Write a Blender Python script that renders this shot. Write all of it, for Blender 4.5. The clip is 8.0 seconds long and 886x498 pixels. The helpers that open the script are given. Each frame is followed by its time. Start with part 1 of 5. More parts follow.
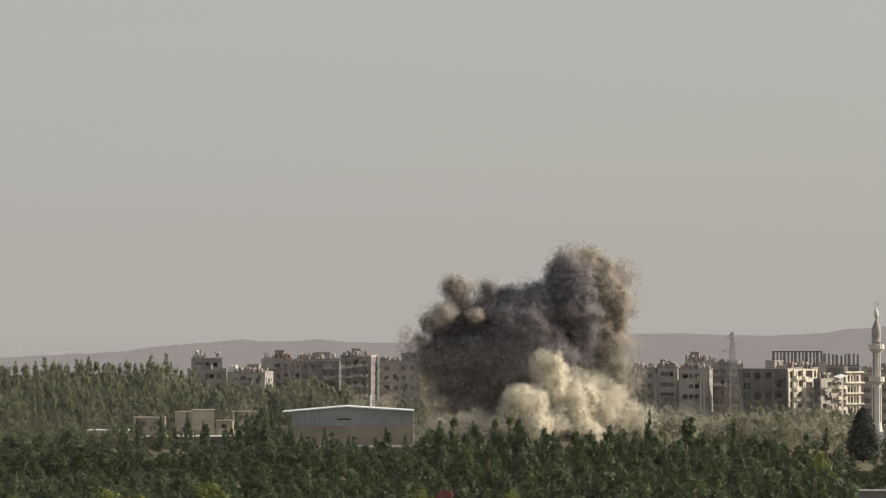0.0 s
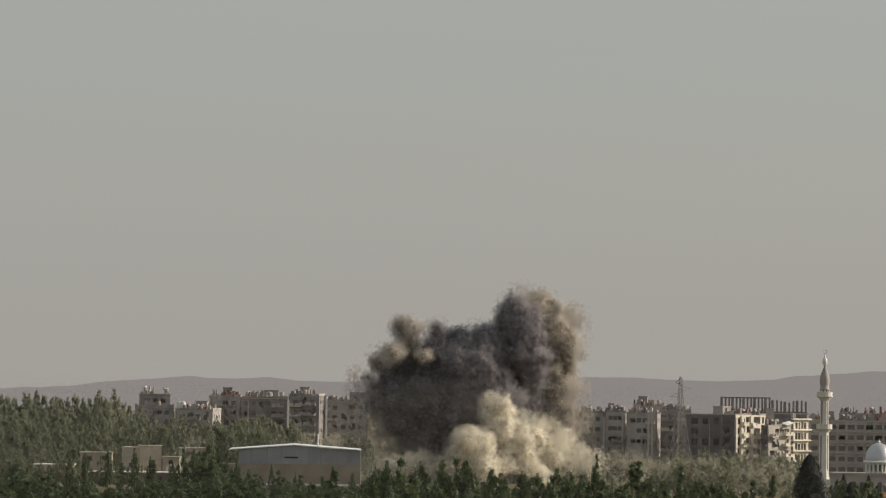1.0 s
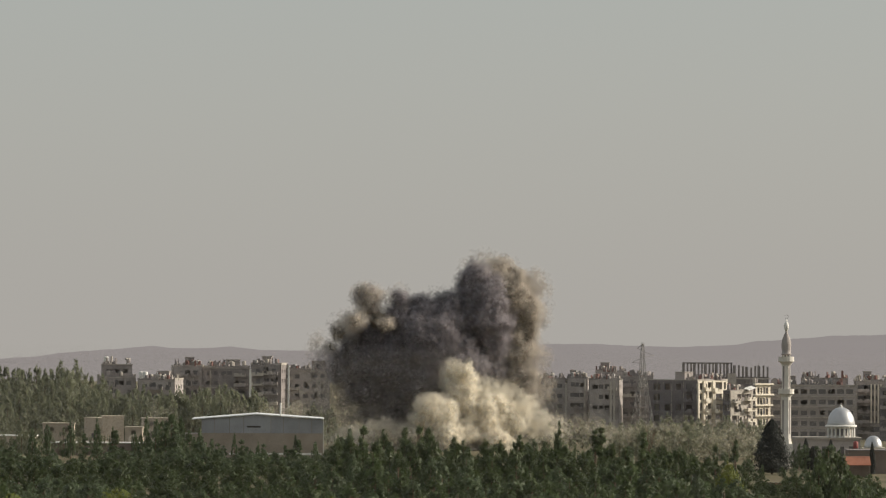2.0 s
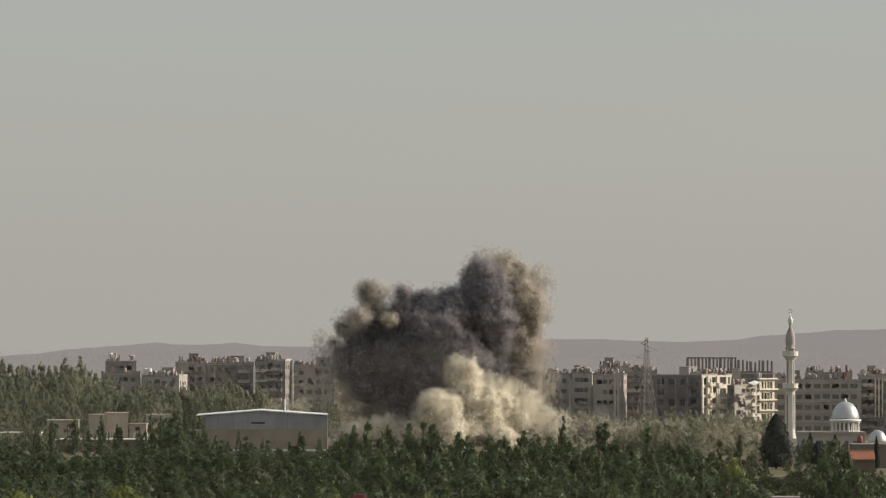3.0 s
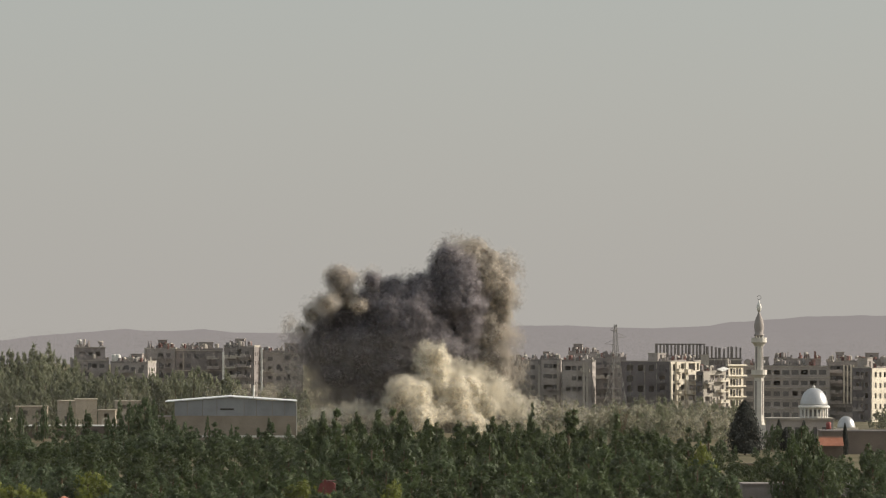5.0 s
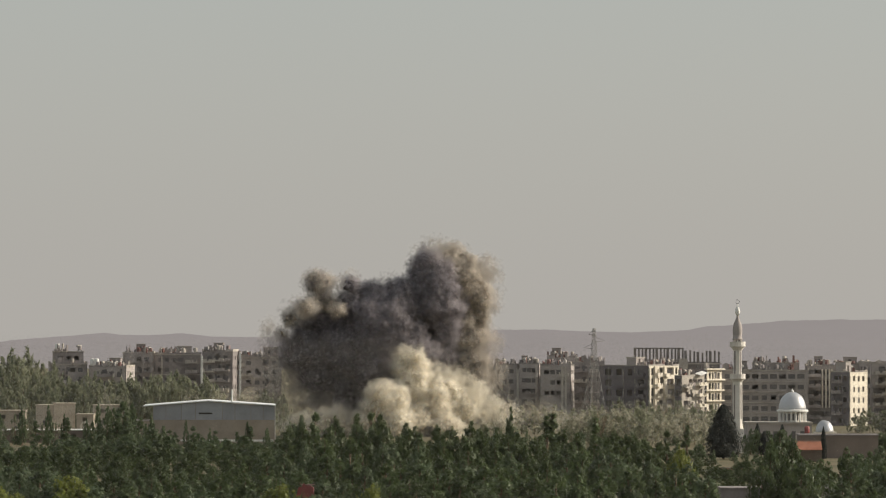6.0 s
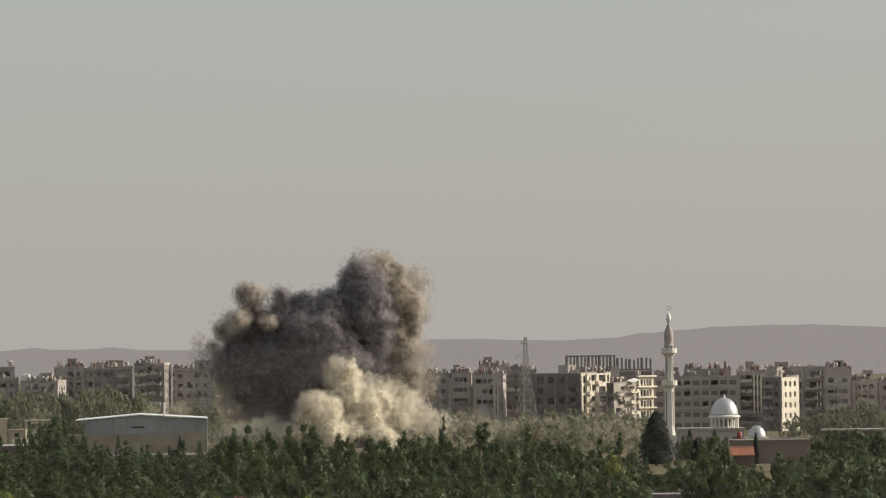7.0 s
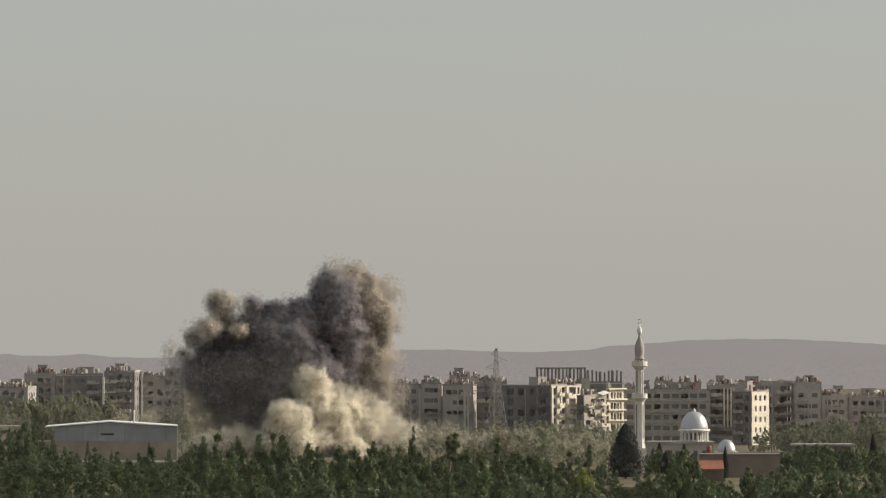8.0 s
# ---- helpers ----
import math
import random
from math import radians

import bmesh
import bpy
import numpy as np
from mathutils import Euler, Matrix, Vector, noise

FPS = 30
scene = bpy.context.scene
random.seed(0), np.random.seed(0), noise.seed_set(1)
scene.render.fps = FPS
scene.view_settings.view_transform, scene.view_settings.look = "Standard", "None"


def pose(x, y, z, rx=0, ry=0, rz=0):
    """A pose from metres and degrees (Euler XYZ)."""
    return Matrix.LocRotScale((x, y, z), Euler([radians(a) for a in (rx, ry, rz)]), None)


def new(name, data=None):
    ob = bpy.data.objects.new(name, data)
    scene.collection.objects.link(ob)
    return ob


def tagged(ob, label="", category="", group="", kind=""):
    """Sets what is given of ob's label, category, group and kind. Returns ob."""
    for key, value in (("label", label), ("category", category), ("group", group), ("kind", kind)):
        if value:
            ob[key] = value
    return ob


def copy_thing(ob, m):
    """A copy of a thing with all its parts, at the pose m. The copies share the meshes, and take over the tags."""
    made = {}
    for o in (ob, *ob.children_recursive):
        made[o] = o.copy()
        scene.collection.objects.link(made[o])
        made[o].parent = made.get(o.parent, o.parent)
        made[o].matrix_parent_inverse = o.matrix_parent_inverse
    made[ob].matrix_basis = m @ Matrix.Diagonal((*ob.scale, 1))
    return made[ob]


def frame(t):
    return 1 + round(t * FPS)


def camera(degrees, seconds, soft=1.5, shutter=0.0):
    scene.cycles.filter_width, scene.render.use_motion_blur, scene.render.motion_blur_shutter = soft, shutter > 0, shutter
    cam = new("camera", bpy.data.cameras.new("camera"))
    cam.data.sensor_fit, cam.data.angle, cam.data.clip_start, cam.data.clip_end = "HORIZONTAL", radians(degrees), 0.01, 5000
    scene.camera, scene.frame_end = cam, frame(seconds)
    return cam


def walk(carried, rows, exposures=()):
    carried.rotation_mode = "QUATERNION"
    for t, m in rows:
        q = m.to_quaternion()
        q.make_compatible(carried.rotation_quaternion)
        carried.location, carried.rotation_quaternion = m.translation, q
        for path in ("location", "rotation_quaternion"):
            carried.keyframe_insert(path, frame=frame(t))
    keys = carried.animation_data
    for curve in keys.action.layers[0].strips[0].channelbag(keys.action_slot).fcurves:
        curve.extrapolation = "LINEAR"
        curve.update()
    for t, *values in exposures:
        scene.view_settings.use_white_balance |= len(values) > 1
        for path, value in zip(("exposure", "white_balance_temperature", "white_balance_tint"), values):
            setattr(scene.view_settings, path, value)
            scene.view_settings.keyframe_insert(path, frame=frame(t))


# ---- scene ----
import itertools

# The camera stands on a roof 23 m up and only turns, with a long lens.
cam = camera(12.0, 8.0, soft=1.2)
EYE = (0.0, 0.0, 23.0)
# seconds, pitch, lean, heading in degrees
ROWS = [
    (0.0, 91.390, 0.251, 1.630), (0.1, 91.529, 0.134, 0.947), (0.2, 91.692, 0.017, 0.745),
    (0.3, 91.785, -0.099, 0.724), (0.4, 91.885, -0.216, 0.978), (0.5, 91.920, -0.333, 0.942),
    (0.6, 91.882, -0.417, 1.006), (0.7, 91.929, -0.501, 1.142), (0.8, 91.985, -0.585, 1.043),
    (0.9, 92.017, -0.670, 0.998), (1.0, 91.942, -0.754, 0.930), (1.1, 91.828, -0.671, 0.941),
    (1.2, 91.464, -0.588, 0.842), (1.3, 91.455, -0.505, 0.943), (1.4, 91.480, -0.422, 0.761),
    (1.5, 91.487, -0.339, 0.660), (1.6, 91.442, -0.322, 0.491), (1.7, 91.468, -0.304, 0.389),
    (2.8, 91.538, -0.116, 0.551), (2.9, 91.540, -0.099, 0.504), (3.0, 91.450, -0.082, 0.469),
    (3.1, 91.384, -0.066, 0.440), (3.2, 91.346, -0.049, 0.314), (3.3, 91.308, -0.033, 0.211),
    (3.4, 91.246, -0.016, 0.093), (3.5, 91.221, -0.000, 0.000), (3.6, 91.222, -0.017, -0.112),
    (3.7, 91.213, -0.035, -0.119), (3.8, 91.219, -0.052, -0.103), (3.9, 91.210, -0.070, -0.048),
    (4.0, 91.156, -0.087, 0.071), (4.1, 91.185, -0.087, 0.118), (4.2, 91.185, -0.087, 0.141),
    (4.3, 91.169, -0.087, 0.314), (4.4, 91.169, -0.087, 0.338), (4.5, 91.156, -0.087, 0.329),
    (4.6, 91.224, -0.087, 0.291), (4.7, 91.248, -0.087, 0.220), (5.8, 91.320, -0.087, -0.166),
    (5.9, 91.320, -0.087, -0.197), (6.0, 91.321, -0.087, -0.244), (6.1, 91.329, -0.070, -0.284),
    (6.2, 91.314, -0.052, -0.268), (6.3, 91.300, -0.035, -0.253), (6.4, 91.325, -0.017, -0.229),
    (6.5, 91.350, -0.000, -0.047), (6.6, 91.375, 0.200, 0.641), (6.7, 91.359, 0.380, 0.662),
    (6.8, 91.395, 0.413, -0.228), (6.9, 91.439, 0.551, -0.704), (7.0, 91.454, 0.688, -1.173),
    (7.1, 91.495, 0.661, -1.203), (7.2, 91.479, 0.634, -1.132), (7.3, 91.492, 0.606, -1.195),
    (7.4, 91.522, 0.579, -1.234), (7.5, 91.505, 0.552, -1.159), (7.6, 91.533, 0.448, -1.034),
    (7.7, 91.534, 0.344, -1.096), (7.8, 91.552, 0.240, -1.212), (7.9, 91.522, 0.137, -1.353),
    (8.0, 91.595, 0.033, -1.572),
]

walk(cam, [(t, pose(*EYE, rx, ry, rz)) for t, rx, ry, rz in ROWS], exposures=((0.0, 0.05), (0.4, -0.08), (0.9, -0.2), (1.2, -0.14), (2.0, -0.06), (3.5, -0.02), (4.5, 0.03), (8.0, 0.0)))

# ---- world and sun ----
SUN_AZ, SUN_EL = 80.0, 27.0
world = bpy.data.worlds.new("hazy_sky")
scene.world = world
scene.cycles.transparent_max_bounces = 64
world.use_nodes = True
wn = world.node_tree
wn.nodes.clear()
sky = wn.nodes.new("ShaderNodeTexSky")
sky.sky_type = "NISHITA"
sky.sun_disc = False
sky.sun_elevation, sky.sun_rotation = radians(SUN_EL), radians(SUN_AZ)
sky.air_density, sky.dust_density, sky.ozone_density = 1.0, 4.0, 1.0
haze = wn.nodes.new("ShaderNodeMix")
haze.data_type = "RGBA"
haze.inputs["Factor"].default_value = 0.68
# pinkish dust near the horizon, cooler grey above it
tcw, sep, ramp, tone = [wn.nodes.new(k) for k in ("ShaderNodeTexCoord", "ShaderNodeSeparateXYZ", "ShaderNodeMapRange", "ShaderNodeMix")]
tone.data_type = "RGBA"
tone.inputs["A"].default_value, tone.inputs["B"].default_value = (5.97, 5.66, 5.26, 1.0), (5.30, 5.42, 5.10, 1.0)
ramp.inputs["From Min"].default_value, ramp.inputs["From Max"].default_value = 0.0, 0.085
wn.links.new(tcw.outputs["Generated"], sep.inputs[0])
wn.links.new(sep.outputs["Z"], ramp.inputs["Value"])
wn.links.new(ramp.outputs["Result"], tone.inputs["Factor"])
wn.links.new(tone.outputs["Result"], haze.inputs["B"])
wb = wn.nodes.new("ShaderNodeBackground")
wb.inputs["Strength"].default_value = 0.10
wo = wn.nodes.new("ShaderNodeOutputWorld")
lift = wn.nodes.new("ShaderNodeVectorMath")
lift.operation = "SCALE"
lift.inputs["Scale"].default_value = 0.95
wn.links.new(sky.outputs["Color"], lift.inputs[0])
wn.links.new(lift.outputs["Vector"], haze.inputs["A"])
wn.links.new(haze.outputs["Result"], wb.inputs["Color"])
wn.links.new(wb.outputs["Background"], wo.inputs["Surface"])

sun_data = bpy.data.lights.new("sun", "SUN")
sun_data.energy, sun_data.angle, sun_data.color = 5.0, radians(0.6), (1.0, 0.91, 0.77)
sun = new("sun", sun_data)
sun_dir = Vector((math.sin(radians(SUN_AZ)) * math.cos(radians(SUN_EL)), math.cos(radians(SUN_AZ)) * math.cos(radians(SUN_EL)), math.sin(radians(SUN_EL))))
sun.matrix_world = Matrix.Translation((300, 300, 300)) @ sun_dir.to_track_quat("Z", "Y").to_matrix().to_4x4()

# ---- materials ----


def surface(name, dark, light, rough=0.85, scale=0.6, fine=6.0, bump=0.3, metal=0.0, spread=0.0, translucent=0.0, island=False, cover=1.0):
    """Two-scale mottled surface between two colours; spread: brightness change from object to object."""
    m = bpy.data.materials.new(name)
    m.use_nodes = True
    nt = m.node_tree
    bsdf = nt.nodes["Principled BSDF"]
    tc = nt.nodes.new("ShaderNodeTexCoord")
    n1, n2 = nt.nodes.new("ShaderNodeTexNoise"), nt.nodes.new("ShaderNodeTexNoise")
    for n, s, det in ((n1, scale, 4.0), (n2, fine, 3.0)):
        n.inputs["Scale"].default_value, n.inputs["Detail"].default_value = s, det
        nt.links.new(tc.outputs["Object"], n.inputs["Vector"])
    add = nt.nodes.new("ShaderNodeMath")
    add.operation = "MULTIPLY_ADD"
    add.inputs[1].default_value = 0.45
    nt.links.new(n2.outputs["Fac"], add.inputs[0])
    sub = nt.nodes.new("ShaderNodeMath")
    sub.operation = "MULTIPLY_ADD"
    sub.inputs[1].default_value, sub.inputs[2].default_value = 1.7, -0.58
    nt.links.new(n1.outputs["Fac"], sub.inputs[0])
    nt.links.new(sub.outputs[0], add.inputs[2])
    mix = nt.nodes.new("ShaderNodeMix")
    mix.data_type, mix.clamp_factor = "RGBA", True
    mix.inputs["A"].default_value, mix.inputs["B"].default_value = (*dark, 1), (*light, 1)
    nt.links.new(add.outputs[0], mix.inputs["Factor"])
    colour = mix.outputs["Result"]
    if spread:
        info = nt.nodes.new("ShaderNodeObjectInfo")
        source = info.outputs["Random"]
        if island:
            geo = nt.nodes.new("ShaderNodeNewGeometry")
            both = nt.nodes.new("ShaderNodeMath")
            both.operation = "MULTIPLY_ADD"
            both.inputs[1].default_value = 0.35
            half = nt.nodes.new("ShaderNodeMath")
            half.operation = "MULTIPLY"
            half.inputs[1].default_value = 0.65
            nt.links.new(source, half.inputs[0])
            nt.links.new(geo.outputs["Random Per Island"], both.inputs[0])
            nt.links.new(half.outputs[0], both.inputs[2])
            source = both.outputs[0]
        rng = nt.nodes.new("ShaderNodeMapRange")
        rng.inputs["To Min"].default_value, rng.inputs["To Max"].default_value = 1 - spread, 1 + spread
        nt.links.new(source, rng.inputs["Value"])
        hsv = nt.nodes.new("ShaderNodeHueSaturation")
        nt.links.new(rng.outputs["Result"], hsv.inputs["Value"])
        nt.links.new(colour, hsv.inputs["Color"])
        colour = hsv.outputs["Color"]
    nt.links.new(colour, bsdf.inputs["Base Color"])
    bsdf.inputs["Roughness"].default_value, bsdf.inputs["Metallic"].default_value = rough, metal
    bsdf.inputs["Specular IOR Level"].default_value = 0.3 if rough < 0.7 else 0.1
    if bump:
        b = nt.nodes.new("ShaderNodeBump")
        b.inputs["Strength"].default_value, b.inputs["Distance"].default_value = bump, 0.1
        nt.links.new(n2.outputs["Fac"], b.inputs["Height"])
        nt.links.new(b.outputs["Normal"], bsdf.inputs["Normal"])
    if translucent:
        tr = nt.nodes.new("ShaderNodeBsdfTranslucent")
        nt.links.new(colour, tr.inputs["Color"])
        ms = nt.nodes.new("ShaderNodeMixShader")
        ms.inputs[0].default_value = translucent
        nt.links.new(bsdf.outputs[0], ms.inputs[1])
        nt.links.new(tr.outputs[0], ms.inputs[2])
        shader = ms.outputs[0]
        if cover < 1:
            clear, mc = nt.nodes.new("ShaderNodeBsdfTransparent"), nt.nodes.new("ShaderNodeMixShader")
            mc.inputs[0].default_value = cover
            nt.links.new(clear.outputs[0], mc.inputs[1])
            nt.links.new(shader, mc.inputs[2])
            shader = mc.outputs[0]
        nt.links.new(shader, nt.nodes["Material Output"].inputs["Surface"])
    return m


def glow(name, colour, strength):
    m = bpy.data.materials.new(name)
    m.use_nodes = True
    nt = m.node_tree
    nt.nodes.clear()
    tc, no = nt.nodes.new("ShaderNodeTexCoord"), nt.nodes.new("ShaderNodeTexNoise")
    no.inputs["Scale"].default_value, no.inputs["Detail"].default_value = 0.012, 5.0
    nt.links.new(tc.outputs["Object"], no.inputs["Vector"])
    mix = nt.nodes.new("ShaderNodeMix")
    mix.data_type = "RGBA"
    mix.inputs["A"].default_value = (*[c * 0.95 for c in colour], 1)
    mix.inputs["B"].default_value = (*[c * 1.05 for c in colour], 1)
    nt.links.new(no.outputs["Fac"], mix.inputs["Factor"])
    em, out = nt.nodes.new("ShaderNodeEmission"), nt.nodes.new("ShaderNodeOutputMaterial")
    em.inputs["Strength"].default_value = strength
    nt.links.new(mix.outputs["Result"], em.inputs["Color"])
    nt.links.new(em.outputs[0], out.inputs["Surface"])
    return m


M_GROUND = surface("dry_earth", (0.075, 0.078, 0.040), (0.19, 0.155, 0.105), scale=0.05, fine=1.5)
M_CONCRETE = surface("grey_concrete", (0.25, 0.226, 0.216), (0.45, 0.41, 0.39), scale=0.18, fine=2.5, spread=0.12)
M_CONCRETE_WARM = surface("sandy_render", (0.55, 0.50, 0.42), (0.78, 0.72, 0.61), scale=0.2, fine=2.5, spread=0.1)
M_CONCRETE_DARK = surface("stained_concrete", (0.18, 0.163, 0.16), (0.35, 0.316, 0.308), scale=0.2, fine=2.0, spread=0.12)
M_SLAB = surface("slab_concrete", (0.30, 0.275, 0.245), (0.50, 0.46, 0.41), scale=0.4, fine=4.0, spread=0.1)
M_WHITE = surface("white_paint", (0.62, 0.61, 0.58), (0.82, 0.81, 0.78), scale=0.6, fine=5.0, bump=0.1)
M_STONE = surface("minaret_stone", (0.56, 0.525, 0.475), (0.80, 0.765, 0.71), scale=0.5, fine=4.0)
M_DOME = surface("dome_metal", (0.40, 0.405, 0.42), (0.56, 0.565, 0.58), rough=0.40, scale=0.4, fine=3.0, bump=0.05, metal=0.6)
# panes are lighter than dark glass, the lift of haze put into their grey
M_GLASS = surface("haze_lifted_pane", (0.10, 0.094, 0.096), (0.17, 0.16, 0.16), rough=0.3, bump=0, scale=0.5)
M_DARK = surface("dark_interior", (0.05, 0.046, 0.044), (0.10, 0.09, 0.085))
M_PANEL = surface("pale_sheet_metal", (0.23, 0.24, 0.255), (0.34, 0.35, 0.37), rough=0.5, scale=0.3, fine=3.0, bump=0.05, spread=0.1)
M_ROOFEDGE = surface("white_sheet_roof", (0.62, 0.64, 0.66), (0.82, 0.83, 0.84), rough=0.5, scale=0.3, bump=0.05)
M_BLOCKWALL = surface("block_wall", (0.24, 0.205, 0.17), (0.38, 0.33, 0.275), scale=0.25, fine=3.0)
M_BROWNWALL = surface("brown_wall", (0.16, 0.13, 0.11), (0.25, 0.205, 0.175), scale=0.2, fine=2.5)
M_BRICK = surface("orange_brick", (0.26, 0.165, 0.11), (0.40, 0.275, 0.19), scale=0.5, fine=5.0)
M_TILE = surface("red_roof_tiles", (0.25, 0.105, 0.07), (0.40, 0.18, 0.12), scale=0.6, fine=6.0)
M_RED = surface("red_paint", (0.18, 0.048, 0.045), (0.31, 0.088, 0.08), scale=0.8, rough=0.6)
M_RUST = surface("rusty_red_tank", (0.15, 0.082, 0.074), (0.27, 0.15, 0.132), scale=0.8, rough=0.7, spread=0.3)
M_STEEL = surface("galvanised_steel", (0.20, 0.195, 0.19), (0.36, 0.35, 0.34), rough=0.6, metal=0.3)
M_BARK = surface("bark", (0.10, 0.075, 0.05), (0.22, 0.17, 0.12), scale=1.0, fine=8.0)
M_LEAF = surface("poplar_leaves", (0.052, 0.079, 0.033), (0.130, 0.165, 0.070), rough=0.5, scale=0.35, fine=1.2, bump=0, spread=0.42, translucent=0.42, island=True)
M_LEAF_DARK = surface("dark_leaves", (0.074, 0.106, 0.057), (0.152, 0.190, 0.096), rough=0.5, scale=0.35, fine=1.2, bump=0, spread=0.38, translucent=0.42, island=True)
M_LEAF_YELLOW = surface("yellowish_leaves", (0.15, 0.18, 0.035), (0.26, 0.28, 0.07), rough=0.5, scale=0.35, fine=1.2, bump=0, spread=0.25, translucent=0.4, island=True)
# far leaves are paler and greyer, with the haze put into their colour
M_LEAF_FAR = surface("hazed_leaves", (0.170, 0.185, 0.122), (0.265, 0.278, 0.188), rough=0.7, scale=0.2, fine=0.8, bump=0, spread=0.12, translucent=0.5, island=True)
M_CYPRESS = surface("cypress_needles", (0.034, 0.038, 0.037), (0.062, 0.066, 0.058), rough=0.7, bump=0, spread=0.2, translucent=0.25, island=True)
SMOKE = {"soot": ((0.265, 0.245, 0.265), (0.41, 0.38, 0.40)), "brown": ((0.43, 0.39, 0.34), (0.62, 0.56, 0.49)), "dust": ((0.84, 0.78, 0.655), (0.93, 0.885, 0.77)), "drift": ((0.46, 0.43, 0.345), (0.57, 0.53, 0.43))}
M_SMOKE = {(name, cover): surface(name + "_smoke", dark, light, rough=1.0, scale=0.10, fine=0.5, bump=0, translucent=0.35, cover=cover) for name, (dark, light) in SMOKE.items() for cover in (1.0, 0.1)}
M_MOTES = surface("dust_motes", (0.42, 0.40, 0.385), (0.46, 0.44, 0.425), rough=1.0, scale=0.02, fine=0.1, bump=0, translucent=0.5, cover=0.12)
M_MOTES_FAR = surface("thick_dust_motes", (0.42, 0.40, 0.385), (0.46, 0.44, 0.425), rough=1.0, scale=0.02, fine=0.1, bump=0, translucent=0.5, cover=0.28)
M_COLUMN = surface("raw_dark_concrete", (0.13, 0.119, 0.112), (0.24, 0.22, 0.205), scale=0.5)
# shade on the west flanks is put into this darker concrete
M_FLANK_SHADE = surface("shade_toned_flank_concrete", (0.105, 0.096, 0.104), (0.215, 0.198, 0.206), scale=0.15, fine=2.0)
M_SAND = surface("sandy_plaster", (0.38, 0.325, 0.26), (0.58, 0.51, 0.415), scale=0.3, fine=3.0, spread=0.12)
# the hills emit their colour, with daylight and haze put into it
M_HILL_GLOW = glow("glowing_distant_hills", (0.295, 0.268, 0.258), 1.0)

# ---- shapes ----
F = 7459.0


def east(u, d):
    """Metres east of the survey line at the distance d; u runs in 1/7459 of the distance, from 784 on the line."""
    return (u - 784.0) / F * d


def rise(v, d):
    """Height above the ground at the distance d; v runs downwards in 1/7459 of the distance, from 600 at eye level."""
    return 23.0 - (v - 600.0) / F * d


class Geo:
    def __init__(self):
        self.v, self.f, self.smooth = [], [], False

    def box(self, x0, x1, y0, y1, z0, z1):
        n = len(self.v)
        self.v += [(x0, y0, z0), (x1, y0, z0), (x1, y1, z0), (x0, y1, z0), (x0, y0, z1), (x1, y0, z1), (x1, y1, z1), (x0, y1, z1)]
        self.f += [tuple(n + i for i in q) for q in ((0, 3, 2, 1), (4, 5, 6, 7), (0, 1, 5, 4), (1, 2, 6, 5), (2, 3, 7, 6), (3, 0, 4, 7))]
        return self

    def poly(self, pts, y0, y1):
        """Prism of an outline in x and z, from y0 to y1."""
        n, k = len(self.v), len(pts)
        self.v += [(x, y0, z) for x, z in pts] + [(x, y1, z) for x, z in pts]
        self.f.append(tuple(range(n, n + k)))
        self.f.append(tuple(range(n + 2 * k - 1, n + k - 1, -1)))
        self.f += [(n + i, n + k + i, n + k + (i + 1) % k, n + (i + 1) % k) for i in range(k)]
        return self

    def lathe(self, profile, sides=20, cx=0.0, cy=0.0, a0=0.0):
        """Turned body from pairs of radius and height."""
        n = len(self.v)
        for r, z in profile:
            self.v += [(cx + r * math.cos(a0 + 2 * math.pi * i / sides), cy + r * math.sin(a0 + 2 * math.pi * i / sides), z) for i in range(sides)]
        for j in range(len(profile) - 1):
            for i in range(sides):
                a, b = n + j * sides + i, n + j * sides + (i + 1) % sides
                self.f.append((a, b, b + sides, a + sides))
        self.f.append(tuple(n + i for i in range(sides - 1, -1, -1)))
        self.f.append(tuple(n + (len(profile) - 1) * sides + i for i in range(sides)))
        return self

    def bar(self, a, b, r0, r1=None, sides=4):
        """Tapered bar from a to b."""
        a, b = Vector(a), Vector(b)
        r1 = r0 if r1 is None else r1
        q = (b - a).to_track_quat("Z", "Y")
        n = len(self.v)
        for p, r in ((a, r0), (b, r1)):
            for i in range(sides):
                w = 2 * math.pi * (i + 0.5) / sides
                self.v.append(tuple(p + q @ Vector((r * math.cos(w), r * math.sin(w), 0))))
        self.f += [(n + i, n + (i + 1) % sides, n + sides + (i + 1) % sides, n + sides + i) for i in range(sides)]
        self.f.append(tuple(n + i for i in range(sides - 1, -1, -1)))
        self.f.append(tuple(n + sides + i for i in range(sides)))
        return self

    def mesh(self, name, material, smooth=False):
        me = bpy.data.meshes.new(name)
        me.from_pydata(self.v, [], self.f)
        me.materials.append(material)
        if smooth:
            me.polygons.foreach_set("use_smooth", [True] * len(me.polygons))
        me.update()
        return me


def part(name, geo, material, parent=None, label="", m=None, smooth=False):
    data = geo if isinstance(geo, bpy.types.Mesh) else geo.mesh(name, material, smooth)
    ob = new(name, data)
    if parent is not None:
        ob.parent = parent
    if m is not None:
        ob.matrix_basis = m
    return tagged(ob, label) if label else ob


def thing(name, m, label, category, group="", kind=""):
    ob = new(name)
    ob.matrix_basis = m
    return tagged(ob, label, category, group, kind)


